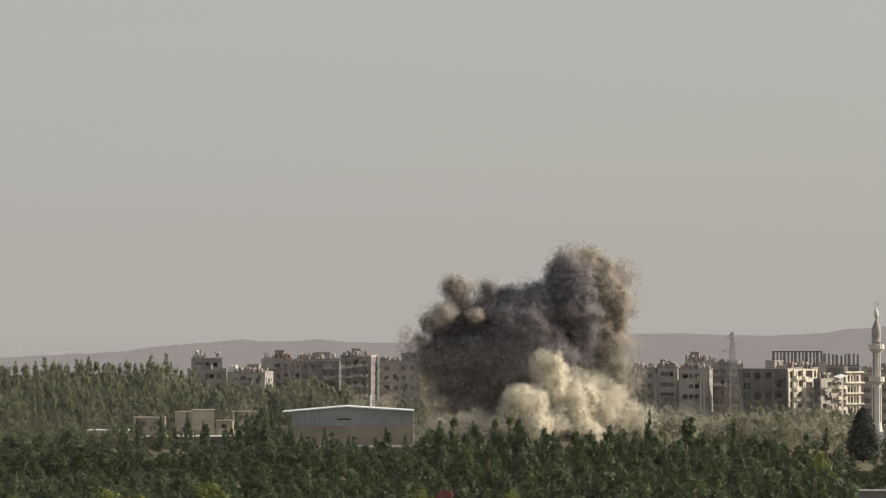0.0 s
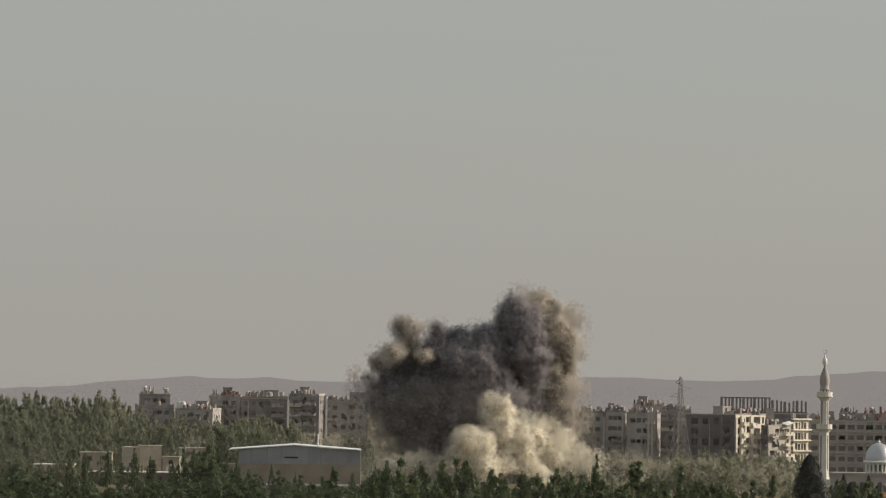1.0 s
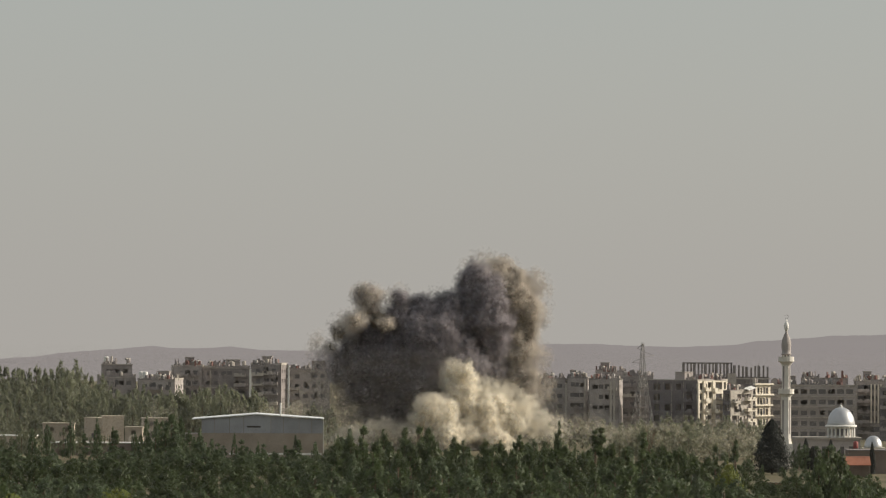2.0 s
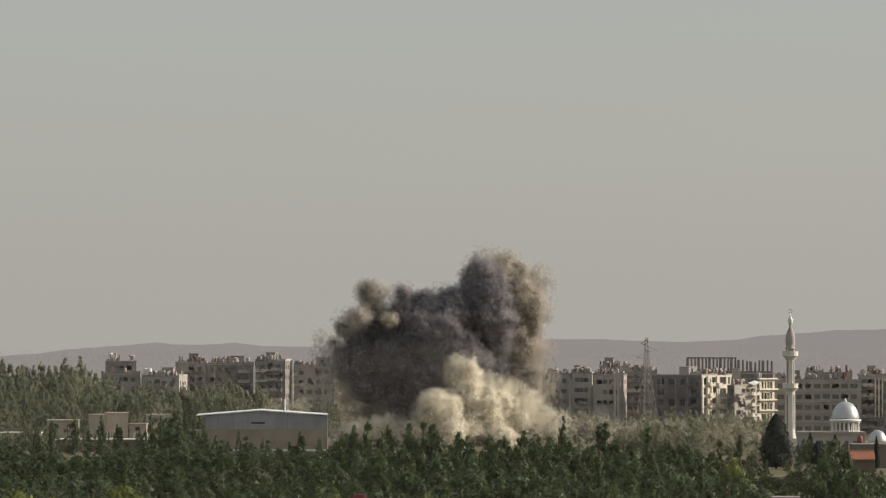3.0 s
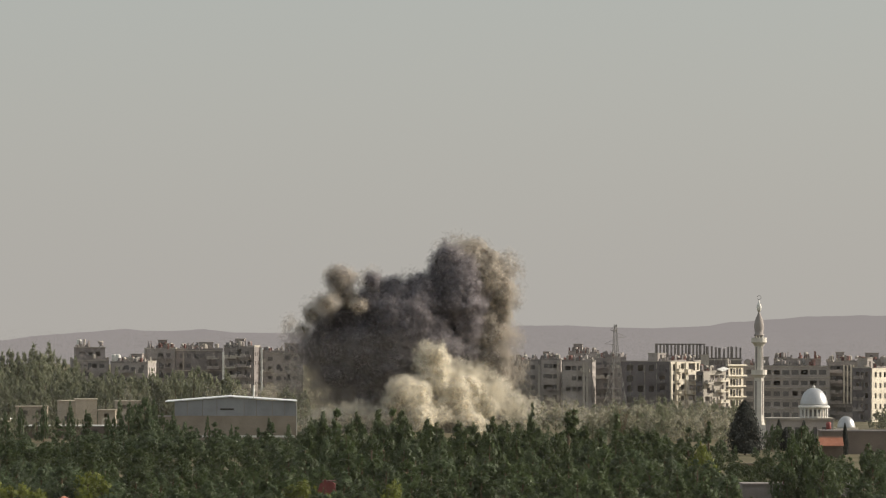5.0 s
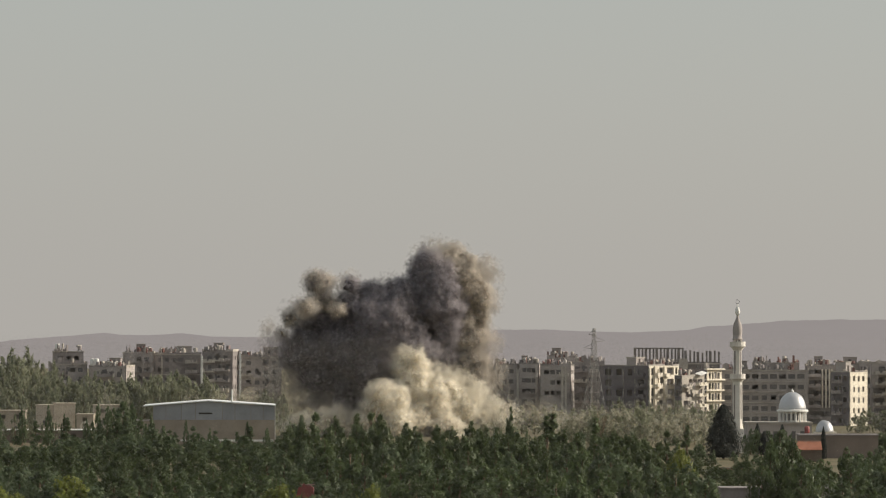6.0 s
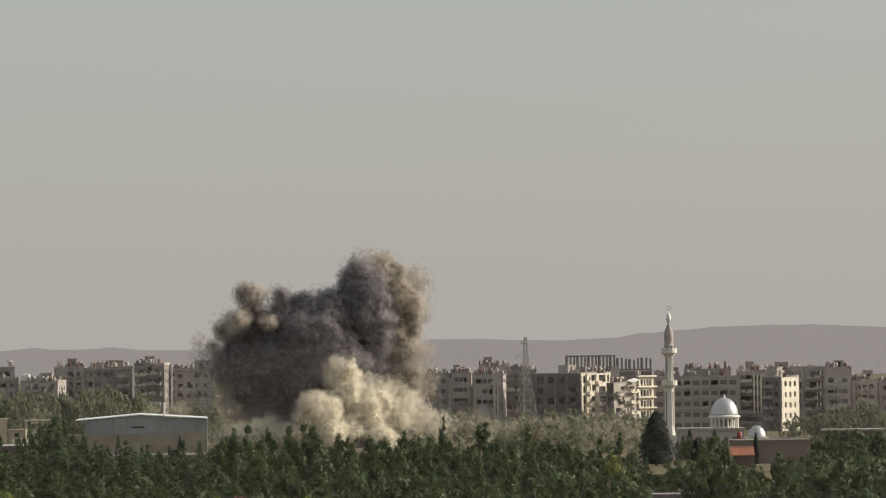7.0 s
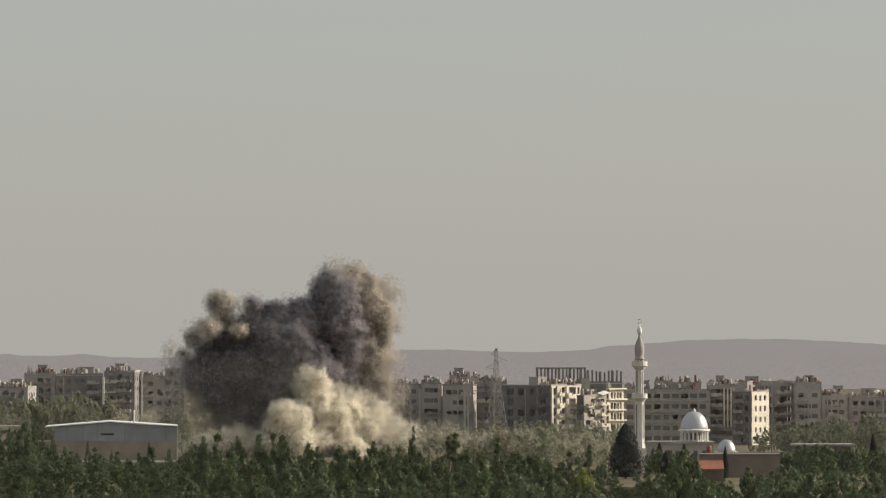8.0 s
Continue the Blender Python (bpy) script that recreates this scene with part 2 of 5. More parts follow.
def soup(name, verts, faces, material, smooth=False):
    """Mesh from arrays of corners and of faces with equal corner counts."""
    me = bpy.data.meshes.new(name)
    k = faces.shape[1]
    me.vertices.add(len(verts))
    me.vertices.foreach_set("co", verts.astype(np.float32).ravel())
    me.loops.add(faces.size)
    me.loops.foreach_set("vertex_index", faces.astype(np.int32).ravel())
    me.polygons.add(len(faces))
    me.polygons.foreach_set("loop_start", np.arange(0, faces.size, k, dtype=np.int32))
    me.update(calc_edges=True)
    me.materials.append(material)
    if smooth:
        me.polygons.foreach_set("use_smooth", np.ones(len(faces), dtype=bool))
    me.validate()
    return me


def flakes(name, centres, sizes, material, rng, sides=4, facing=None, narrow=0.75):
    """Small leaves or flecks, each a bent quad or a triangle, turned at random."""
    n = len(centres)
    a = rng.normal(size=(n, 3))
    a /= np.linalg.norm(a, axis=1)[:, None]
    b = np.cross(a, rng.normal(size=(n, 3)))
    b /= np.linalg.norm(b, axis=1)[:, None]
    s = np.asarray(sizes)[:, None]
    if facing is not None:
        out = facing + rng.normal(size=(n, 3)) * 0.3
        out /= np.linalg.norm(out, axis=1)[:, None]
        a = np.cross(np.cross(out, rng.normal(size=(n, 3)) * 0.5 + np.array([0, 0, 1.0])), out)
        a /= np.linalg.norm(a, axis=1)[:, None]
        b = np.cross(out, a)
        v = np.stack([centres + a * s * 0.9 / narrow, centres - a * s * 0.7 + b * s * narrow, centres - a * s * 0.7 - b * s * narrow], 1)
    elif sides == 3:
        v = np.stack([centres + a * s, centres - a * s * 0.5 + b * s * 0.87, centres - a * s * 0.5 - b * s * 0.87], 1)
    else:
        c = np.cross(a, b)
        v = np.stack([centres + a * s, centres + b * s * 0.55 + c * s * 0.2, centres - a * s * 0.8, centres - b * s * 0.55 + c * s * 0.2], 1)
    return soup(name, v.reshape(-1, 3), np.arange(n * sides).reshape(n, sides), material)


# ---- ground and distance ----
ring = Geo()
ring.lathe([(4900.0, -1.0), (4900.0, 0.0)], 96)
tagged(part("ground", ring, M_GROUND), "dry brown plain with dusty earth between the trees", "ground", kind="structure")


def ridge(name, d, outline, label, seed):
    """A long hill whose crest follows the given heights, with slopes to both sides."""
    us = np.arange(-420, 2000, 5.0)
    crest = np.interp(us, [p[0] for p in outline], [p[1] for p in outline])
    for i, u in enumerate(us):
        crest[i] += 1.3 * noise.noise((u * 0.03, seed, 0)) + 0.7 * noise.noise((u * 0.13, seed, 3))
    verts, faces = [], []
    for u, v in zip(us, crest):
        x, z = east(u, d), rise(v, d)
        for dy, k in ((-260, -0.02), (-160, 0.35), (-80, 0.72), (-25, 0.95), (0, 1.0), (60, 0.8)):
            verts.append((x, d + dy, z * k))
    for i in range(len(us) - 1):
        for j in range(5):
            a = i * 6 + j
            faces.append((a, a + 6, a + 7, a + 1))
    ob = part(name, soup(name, np.array(verts), np.array(faces), M_HILL_GLOW, True), None)
    return tagged(ob, label, "hills", kind="structure")


ridge("backdrop", 4500.0, [(-420, 612), (-215, 608), (0, 598), (60, 590), (130, 584), (180, 581), (215, 577), (250, 581), (300, 581), (355, 578), (400, 583), (500, 585), (700, 580), (870, 571), (1000, 570), (1050, 573), (1150, 575), (1230, 572), (1290, 564), (1350, 560), (1420, 554), (1500, 552), (1600, 552), (1690, 556), (1760, 561), (2000, 575)], "long glowing grey mauve hills with haze in their colour", 3)

# ---- buildings ----
PANE = Geo().box(0.0, 1.0, 0.0, 0.06, 0.0, 1.0).mesh("window", M_GLASS)


def facade(parent, m, w, h, holes, material, thick=0.28, panes=0.8, rng=random):
    """A wall with real openings; m sets its lower corner, outside towards -y. Some openings keep a dark pane."""
    xs = sorted({0.0, w, *[a for hh in holes for a in (hh[0], hh[0] + hh[2])]})
    zs = sorted({0.0, h, *[a for hh in holes for a in (hh[1], hh[1] + hh[3])]})
    g = Geo()
    for z0, z1 in zip(zs, zs[1:]):
        start = None
        for x0, x1 in zip(xs, xs[1:]):
            cx, cz = (x0 + x1) / 2, (z0 + z1) / 2
            gap = any(a < cx < a + ww and b < cz < b + hh for a, b, ww, hh in holes)
            if gap and start is not None:
                g.box(start, x0, 0, thick, z0, z1)
                start = None
            elif not gap and start is None:
                start = x0
        if start is not None:
            g.box(start, w, 0, thick, z0, z1)
    part("wall", g, material, parent, m=m)
    for a, b, ww, hh in holes:
        if rng.random() < panes:
            part("window", PANE, None, parent, m=m @ Matrix.Translation((a, thick * 0.7, b)) @ Matrix.Diagonal((ww, 1, hh, 1)))


def grid(w, h, cols, ww=1.3, wh=1.25, storey=3.1, first=1.9, rows=9, skip=0.0, rng=random, margin=1.0, ruin=0.0):
    """Openings in regular rows below the roof, down to the ground."""
    out = []
    step = (w - 2 * margin) / max(cols, 1)
    for r in range(rows):
        z = h - first - r * storey - wh / 2
        if z < 0.4:
            break
        for c in range(cols):
            if rng.random() < skip:
                continue
            k = 1 + rng.uniform(-0.12, 0.25)
            if rng.random() < ruin and step > 2.0:
                # a shell hole torn round the window, in ragged steps
                cx, hw = margin + step * (c + 0.5), rng.uniform(0.9, min(1.6, step * 0.48))
                for q in range(5):
                    a, s = rng.uniform(-hw, hw * 0.4), rng.uniform(0.5, hw)
                    zq = max(0.3, z + rng.uniform(-0.7, 0.5))
                    out.append((max(0.4, cx + a), zq, min(s, w - 0.4 - max(0.4, cx + a)), min(rng.uniform(0.7, 1.9), h - 0.5 - zq)))
                continue
            out.append((margin + step * (c + 0.5) - ww * k / 2, z + rng.uniform(-0.08, 0.08), ww * k, wh))
    return out


DIM = {}


def apartment(u0, u1, v_top, d, psi, depth, label, front, left=None, right=None, cols=(4, 3, 3), storey=3.1, first=1.9, ww=1.3, wh=1.25, skip=0.05, seed=1, panes=0.55, parapet=0.7, back=None, ruin=0.1, holes=None):
    """A block of flats: the front's left corner at (u0, d), turned by psi degrees."""
    rng = random.Random(seed)
    w = (east(u1, d) - east(u0, d)) / math.cos(radians(psi))
    h = rise(v_top, d)
    b = thing("apartment_building", pose(east(u0, d), d, 0, 0, 0, psi), label, "building", "blocks of flats on the far side of the trees")
    facade(b, Matrix.Identity(4), w, h, holes or grid(w, h, cols[0], ww, wh, storey, first, skip=skip, rng=rng, ruin=ruin), front, panes=panes, rng=rng)
    facade(b, pose(0, depth, 0, 0, 0, -90), depth, h, grid(depth, h, cols[1], ww, wh, storey, first, skip=skip, rng=rng, ruin=ruin), left or front, panes=panes, rng=rng)
    facade(b, pose(w, 0, 0, 0, 0, 90), depth, h, grid(depth, h, cols[2], ww, wh, storey, first, skip=skip, rng=rng), right or front, panes=panes, rng=rng)
    part("wall", Geo().box(0.3, w - 0.3, depth - 0.28, depth, 0, h), back or front, b)
    n = int(h / storey)
    for k in range(n + 1):
        z = h - k * storey - 0.25
        if z > 0.3:
            part("floor_slab" if k else "roof", Geo().box(0.29, w - 0.29, 0.29, depth - 0.29, z, z + 0.22), M_CONCRETE, b)
    part("partition", Geo().box(0.3, w - 0.3, depth * 0.45, depth * 0.45 + 0.2, 0, h - 0.3), M_CONCRETE_DARK, b)
    if parapet:
        x = -0.1
        while x < w:
            l = rng.uniform(1.5, 4.5)
            hh = parapet * rng.choice((1, 1, 0.7, 0.4, 0.15))
            x1 = min(x + l, w + 0.1)
            # a broken top edge in ragged steps
            ragged = [(x + (x1 - x) * q / 4, h + hh * rng.uniform(0.55, 1.1)) for q in range(5)]
            part("parapet", Geo().poly([(x, h), (x1, h)] + ragged[::-1], -0.06, 0.16), rng.choice((M_SLAB, M_CONCRETE, M_CONCRETE_DARK)), b)
            if rng.random() < 0.4:
                stub = rng.uniform(0.9, 2.4)
                sx, sw = rng.uniform(0.3, max(0.4, w - 3)), rng.uniform(0.8, 2.6)
                part("wall_stub", Geo().poly([(sx, h), (sx + sw, h), (sx + sw, h + stub * rng.uniform(0.3, 1)), (sx + sw * 0.55, h + stub * rng.uniform(0.5, 1)), (sx + sw * 0.5, h + stub), (sx, h + stub * rng.uniform(0.6, 1))], 2.0, 2.3), rng.choice((M_CONCRETE, M_CONCRETE_DARK, M_SLAB)), b)
            x += l
        for side in (-0.08, w - 0.14):
            part("parapet", Geo().box(side, side + 0.22, 0.2, depth, h, h + parapet * rng.choice((1, 0.5))), M_SLAB, b)
    DIM[b.name] = (w, h, depth)
    return b


def balcony(parent, x, z, w, material=None, out=1.3, rail=0.95, broken=0.0, rng=random, m=None):
    """A slab with a solid parapet on three sides; broken: how much of the parapet is gone."""
    material = material or M_CONCRETE_WARM
    bal = part("balcony", Geo().box(0, w, -out, -0.01, 0, 0.2), material, parent, m=(m or Matrix.Identity(4)) @ Matrix.Translation((x, 0, z)))
    top, step = [], w / 6
    for i in range(6):
        z = 0.2 + (rail * rng.uniform(0.8, 1.0) if rng.random() >= broken else rng.uniform(0.05, 0.35))
        top += [(i * step + 0.02, z), ((i + 1) * step - 0.02, z + rng.uniform(-0.08, 0.08))]
    part("parapet", Geo().poly([(0.02, 0.2), (w - 0.02, 0.2)] + top[::-1], -out, -out + 0.14), material, bal)
    for x in (0, w - 0.14):
        part("parapet", Geo().box(x, x + 0.14, -out + 0.142, -0.01, 0.2, 0.2 + rail * rng.uniform(0.6, 1.0)), material, bal)


def ledges(parent, w, h, storey=3.1, material=None, m=None, first=0.3):
    z = h - first
    while z > 1:
        part("ledge", Geo().box(-0.05, w + 0.05, -0.22, -0.005, z - 0.14, z + 0.14), material or M_SLAB, parent, m=m)
        z -= storey


# rooftop clutter: tanks, huts, dishes, loose blocks and posts
TANK_MESHES = {}
BLOCKS = {mt.name: Geo().box(-0.5, 0.5, -0.5, 0.5, 0, 1).mesh("block", mt) for mt in (M_CONCRETE, M_CONCRETE_DARK, M_RUST, M_SLAB)}


def tank(x, y, z, r, h, material, label):
    key = (round(r, 1), round(h, 1), material.name)
    t = thing("water_tank", pose(x, y, z, 0, 0, 20), label, "water tank", "tanks on the flat roofs")
    if key not in TANK_MESHES:
        TANK_MESHES[key] = (Geo().lathe([(r * 0.95, 0.35), (r, 0.45), (r, 0.35 + h * 0.9), (r * 0.8, 0.35 + h), (r * 0.2, 0.4 + h)], 12).mesh("drum", material, True),
                            Geo().box(-r, -r + 0.12, -r, r, 0, 0.35).box(r - 0.12, r, -r, r, 0, 0.35).mesh("stand", M_STEEL))
    part("drum", TANK_MESHES[key][0], None, t)
    part("stand", TANK_MESHES[key][1], None, t)
    return t


def clutter(b, seed, n=12, hut=True, reds=0.4):
    rng = random.Random(seed)
    w, h, dep = DIM[b.name]
    m = b.matrix_basis
    if hut:
        hw, hh = min(w * 0.3, rng.uniform(3.5, 5.5)), rng.uniform(2.2, 2.9)
        x = rng.uniform(0.5, max(0.6, w - hw - 0.5))
        t = thing("roof_hut", m @ pose(x, dep * 0.35, h), "grey concrete stair hut on a flat roof", "roof hut", "stair huts on the flat roofs")
        part("wall", Geo().box(0, hw, 0, 3.4, 0, hh), M_CONCRETE, t)
        part("roof", Geo().box(-0.2, hw + 0.2, -0.2, 3.6, hh, hh + 0.18), M_SLAB, t)
        part("door", Geo().box(hw * 0.3, hw * 0.3 + 0.9, -0.05, -0.005, 0.02, 2.0), M_DARK, t)
    for i in range(n):
        p = m @ Vector((rng.uniform(0.8, w - 0.8), rng.uniform(0.8, min(dep - 0.8, 6.0)), h))
        k = rng.random()
        if k < 0.24:
            red = rng.random() < reds
            tank(p.x, p.y, p.z - 0.02, rng.choice((0.5, 0.6)), rng.choice((1.2, 1.5)), M_RUST if red else rng.choice((M_SLAB, M_STEEL, M_CONCRETE_DARK)), "rusty red water tank on a roof" if red else "pale metal water tank on a roof")
        elif k < 0.36:
            t = thing("satellite_dish", Matrix.Translation(p) @ pose(0, 0, 0, 0, 0, rng.uniform(-40, 40)), "small pale satellite dish on a roof", "satellite dish", "dishes on the flat roofs")
            part("mast", Geo().bar((0, 0, -0.02), (0, 0, 1.3), 0.05), M_STEEL, t)
            part("dish", Geo().lathe([(0.1, 0.0), (0.4, 0.06), (0.62, 0.2), (0.64, 0.22)], 12), M_SLAB, t, m=pose(0, 0, 1.3, 50, 0, 0), smooth=True)
        elif k < 0.78:
            t = thing("block_pile", Matrix.Translation(p) @ pose(0, 0, 0, 0, 0, rng.uniform(0, 90)), "heap of broken concrete blocks on a roof", "rubble", "rubble on the flat roofs")
            wide = rng.uniform(0.6, 1.8)
            mt = rng.choice((M_CONCRETE, M_CONCRETE_DARK, M_CONCRETE_DARK, M_RUST, M_SLAB))
            for j in range(6):
                a, c, s = rng.uniform(-wide, wide), rng.uniform(-0.7, 0.7), rng.uniform(0.25, 0.8)
                part("block", BLOCKS[mt.name], None, t, m=pose(a, c, -0.02, 0, 0, rng.uniform(0, 60)) @ Matrix.Diagonal((s, s * 0.7, rng.uniform(0.2, 1.0) + rng.random() ** 3 * 1.4, 1)))
        else:
            t = thing("roof_post", Matrix.Translation(p), "thin concrete post with bare rods on a roof", "post", "posts on the flat roofs")
            hh = rng.uniform(0.9, 2.2)
            part("post", Geo().box(-0.16, 0.16, -0.16, 0.16, -0.02, hh), M_CONCRETE_DARK, t)
            part("rod", Geo().bar((-0.08, 0, hh), (-0.14, 0, hh + 0.8), 0.03).bar((0.08, 0, hh), (0.12, 0, hh + 0.6), 0.03), M_RUST, t)



def dress(b, seed, stacks=2, strip=True, storey=3.1):
    """Balcony stacks in poor repair and a pale pilaster on a front."""
    rng = random.Random(seed * 7 + 1)
    w, h, dep = DIM[b.name]
    for s in range(stacks):
        bw = min(rng.uniform(2.6, 4.2), w * 0.4)
        x = rng.uniform(0.2, max(0.3, w - bw - 0.2))
        for k in range(7):
            z = h - storey + 0.1 - storey * k
            if z > 1 and rng.random() < 0.8:
                balcony(b, x, z + rng.uniform(-0.05, 0.05), bw, rng.choice((M_CONCRETE, M_SLAB, M_CONCRETE_DARK)), rng.uniform(1.0, 1.6), broken=0.35, rng=rng)
    if strip:
        x = rng.uniform(0.15, 0.85) * w
        part("pilaster", Geo().box(x, x + 0.5, -0.3, -0.005, 0, h - rng.uniform(0, 2)), M_SLAB, b)



# ---- the row of flats behind the plume, west to east ----
GREY = "grey war-damaged concrete block of flats with dark window holes"
west = [
    # u0, u1, v_top, d, psi, depth, cols, material, seed
    (122, 186, 632, 1290, 8, 14, (4, 3, 3), M_CONCRETE, 11),
    (132, 184, 612, 1296, 8, 9, (3, 2, 2), M_CONCRETE_DARK, 12),
    (190, 256, 638, 1280, -6, 15, (4, 3, 3), M_CONCRETE, 13),
    (252, 304, 613, 1300, 6, 14, (3, 3, 3), M_CONCRETE, 14),
    (304, 388, 614, 1305, 3, 15, (6, 3, 3), M_CONCRETE_DARK, 15),
    (390, 444, 610, 1290, -5, 14, (3, 3, 3), M_CONCRETE_DARK, 16),
    (444, 530, 619, 1300, 4, 14, (5, 3, 3), M_CONCRETE, 17),
]
for i, (u0, u1, v, d, psi, dep, cols, mt, seed) in enumerate(west):
    if i == 1:
        continue
    b = apartment(u0, u1, v, d, psi, dep, GREY, mt, cols=cols, seed=seed, storey=3.0, skip=0.15, panes=0.6, ruin=0.36)
    clutter(b, seed, n=22 if i != 0 else 6, reds=0.15, hut=i not in (0,))
    dress(b, seed, 2, i in (2, 4))
    if i in (0, 4, 6):
        ledges(b, DIM[b.name][0], DIM[b.name][1], 6.2, M_SLAB)
    if i == 5:
        rng = random.Random(5)
        for k in range(4):
            balcony(b, 0.3, DIM[b.name][1] - 3.4 - 3.0 * k, 3.6, M_SLAB, broken=0.4, rng=rng)
    if i == 0:
        w, h, dep2 = DIM[b.name]
        t = thing("roof_storey", b.matrix_basis @ pose(1.0, 2.5, h), "set-back upper storey of dark damaged concrete", "building part")
        facade(t, Matrix.Identity(4), w - 2, 3.6, grid(w - 2, 3.6, 3, 1.4, 1.4), M_CONCRETE_DARK, panes=0.2)
        part("wall", Geo().box(0, 0.28, 0.29, 6, 0, 3.6).box(w - 2.28, w - 2, 0.29, 6, 0, 3.6).box(0.3, w - 2.3, 5.7, 6, 0, 3.6), M_CONCRETE_DARK, t)
        part("roof", Geo().box(-0.2, w - 1.8, -0.3, 6.2, 3.6, 3.85), M_SLAB, t)
        DIM[t.name] = (w - 2, 3.85, 6.0)
        clutter(t, 31, n=9, hut=False, reds=0.1)

# white columns and turquoise column on the damaged fronts
for u, v0, v1, d, r, lab in ((457, 610, 662, 1285, 0.28, "tall white pipe on a damaged front"), (389, 618, 678, 1280, 0.3, "white and turquoise stair column on a damaged front")):
    t = thing("white_column", pose(east(u, d), d, 0), lab, "column")
    part("shaft", Geo().box(-r, r, -r, r, 0, rise(v0, d)), M_WHITE, t)

for u, v, d in ((134, 612, 1298), (196, 636, 1290), (229, 636, 1288), (203, 637, 1290)):
    tank(east(u, d), d, rise({612: 611.2, 636: 638, 637: 638}[v], 1296 if v == 612 else 1280), 0.8, 2.2, M_WHITE, "large white plastic water tank on a roof")
east_row = [
    (868, 948, 633, 1270, -4, 15, (6, 3, 3), M_CONCRETE, 21),
    (950, 986, 631, 1262, -4, 15, (3, 3, 3), M_CONCRETE, 22),
    (988, 1042, 634, 1245, -6, 14, (4, 3, 3), M_CONCRETE, 23),
    (1000, 1050, 620, 1275, -4, 12, (4, 3, 3), M_CONCRETE, 24),
    (1042, 1102, 628, 1262, 6, 14, (4, 3, 3), M_CONCRETE_DARK, 25),
]
for i, (u0, u1, v, d, psi, dep, cols, mt, seed) in enumerate(east_row):
    b = apartment(u0, u1, v, d, psi, dep, GREY, mt, cols=cols, seed=seed, storey=3.1, skip=0.12, panes=0.75)
    clutter(b, seed, n=20, reds=0.5, hut=i in (1, 3))
    dress(b, seed, 1 if i < 4 else 2, i != 2)
for u, v0, v1, d in ((948, 640, 700, 1258), (1033, 635, 700, 1240), (1027, 636, 655, 1240)):
    t = thing("white_column", pose(east(u, d), d, 0), "pale stair column standing proud of a front", "column")
    part("shaft", Geo().box(-0.32, 0.32, -0.35, 0.35, 0, rise(v0, d)), M_SLAB, t)

# corner block: west flank coloured dark for shade, sunlit ruined front to the east
PSI = 52.0
rng = random.Random(77)
strips = []
for k in range(7):
    z = rise(634, 1235) - 2.75 - 3.1 * k
    for x0, x1 in ((0.9, 2.6), (5.6, 7.4), (9.6, 13.0), (13.9, 15.0)):
        lean = rng.uniform(-0.25, 0.25)
        strips.append((x0 + lean, z + rng.uniform(-0.1, 0.25), x1 - x0, rng.uniform(1.9, 2.35)))
        if rng.random() < 0.35:
            strips.append((x0 + lean - 0.6, z + rng.uniform(0, 0.6), 1.2, rng.uniform(0.9, 1.6)))
    for x0 in (3.4, 4.5, 8.2):
        strips.append((x0 + rng.uniform(-0.1, 0.1), z + rng.uniform(0.2, 0.5), rng.uniform(0.5, 0.75), rng.uniform(1.2, 1.8)))
strips = [hole for hole in strips if hole[1] > 0.4]
b = apartment(1180, 1238, 634, 1235, PSI, 17.5, "corner block of flats, shade in its dark flank colour, sunlit ruined balconies", M_CONCRETE_WARM, left=M_FLANK_SHADE, cols=(5, 4, 3), seed=41, ww=1.9, wh=1.8, skip=0.1, panes=0.1, parapet=0.5, holes=strips)
w, h, dep = DIM[b.name]
for k in range(6):
    z = h - 3.1 - 3.1 * k
    if z > 1:
        balcony(b, 2.9, z, 2.6, M_CONCRETE_WARM, 1.2, broken=0.3, rng=rng)
        if k != 1:
            balcony(b, 7.2, z - 0.2, 2.6, M_CONCRETE_WARM, 1.3, broken=0.35, rng=rng)
        if k in (1, 2, 3):
            balcony(b, 9.8, z + 0.3, 3.6, M_SLAB, 1.0, broken=0.6, rng=rng)
for x in (0.0, 2.7, 7.5):
    part("pilaster", Geo().box(x, x + 0.7, -0.4, -0.005, 0, h - rng.uniform(0, 1.5)), M_CONCRETE_WARM, b)
ledges(b, dep, h, 3.1, M_FLANK_SHADE, m=pose(0, dep, 0, 0, 0, -90))
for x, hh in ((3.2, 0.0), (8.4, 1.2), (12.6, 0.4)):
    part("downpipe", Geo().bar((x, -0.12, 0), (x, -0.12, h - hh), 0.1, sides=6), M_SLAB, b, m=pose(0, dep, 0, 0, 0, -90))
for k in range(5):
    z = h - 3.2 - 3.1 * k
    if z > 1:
        balcony(b, 13.2, z, 3.0, M_FLANK_SHADE, 1.2, broken=0.4, rng=rng, m=pose(0, dep, 0, 0, 0, -90))
clutter(b, 41, n=34, reds=0.4, hut=True)
# lower ruined link between the two sunlit fronts, shade in its flank's colour
b = apartment(1238, 1282, 652, 1222, 48.0, 2.6, "collapsed flats with sagging slabs and torn balconies", M_SLAB, left=M_FLANK_SHADE, cols=(4, 1, 1), seed=43, ww=2.0, wh=1.9, panes=0.1, parapet=0.4, ruin=0.4)
w, h, dep = DIM[b.name]
for k in range(5):
    z = h - 2.9 - 3.1 * k
    if z > 1:
        balcony(b, 6.6, z, 3.4, M_CONCRETE_WARM, 1.5, broken=0.45, rng=rng)
        if k in (0, 2):
            balcony(b, 1.0, z - 0.5, 2.6, M_SLAB, 1.2, broken=0.6, rng=rng)
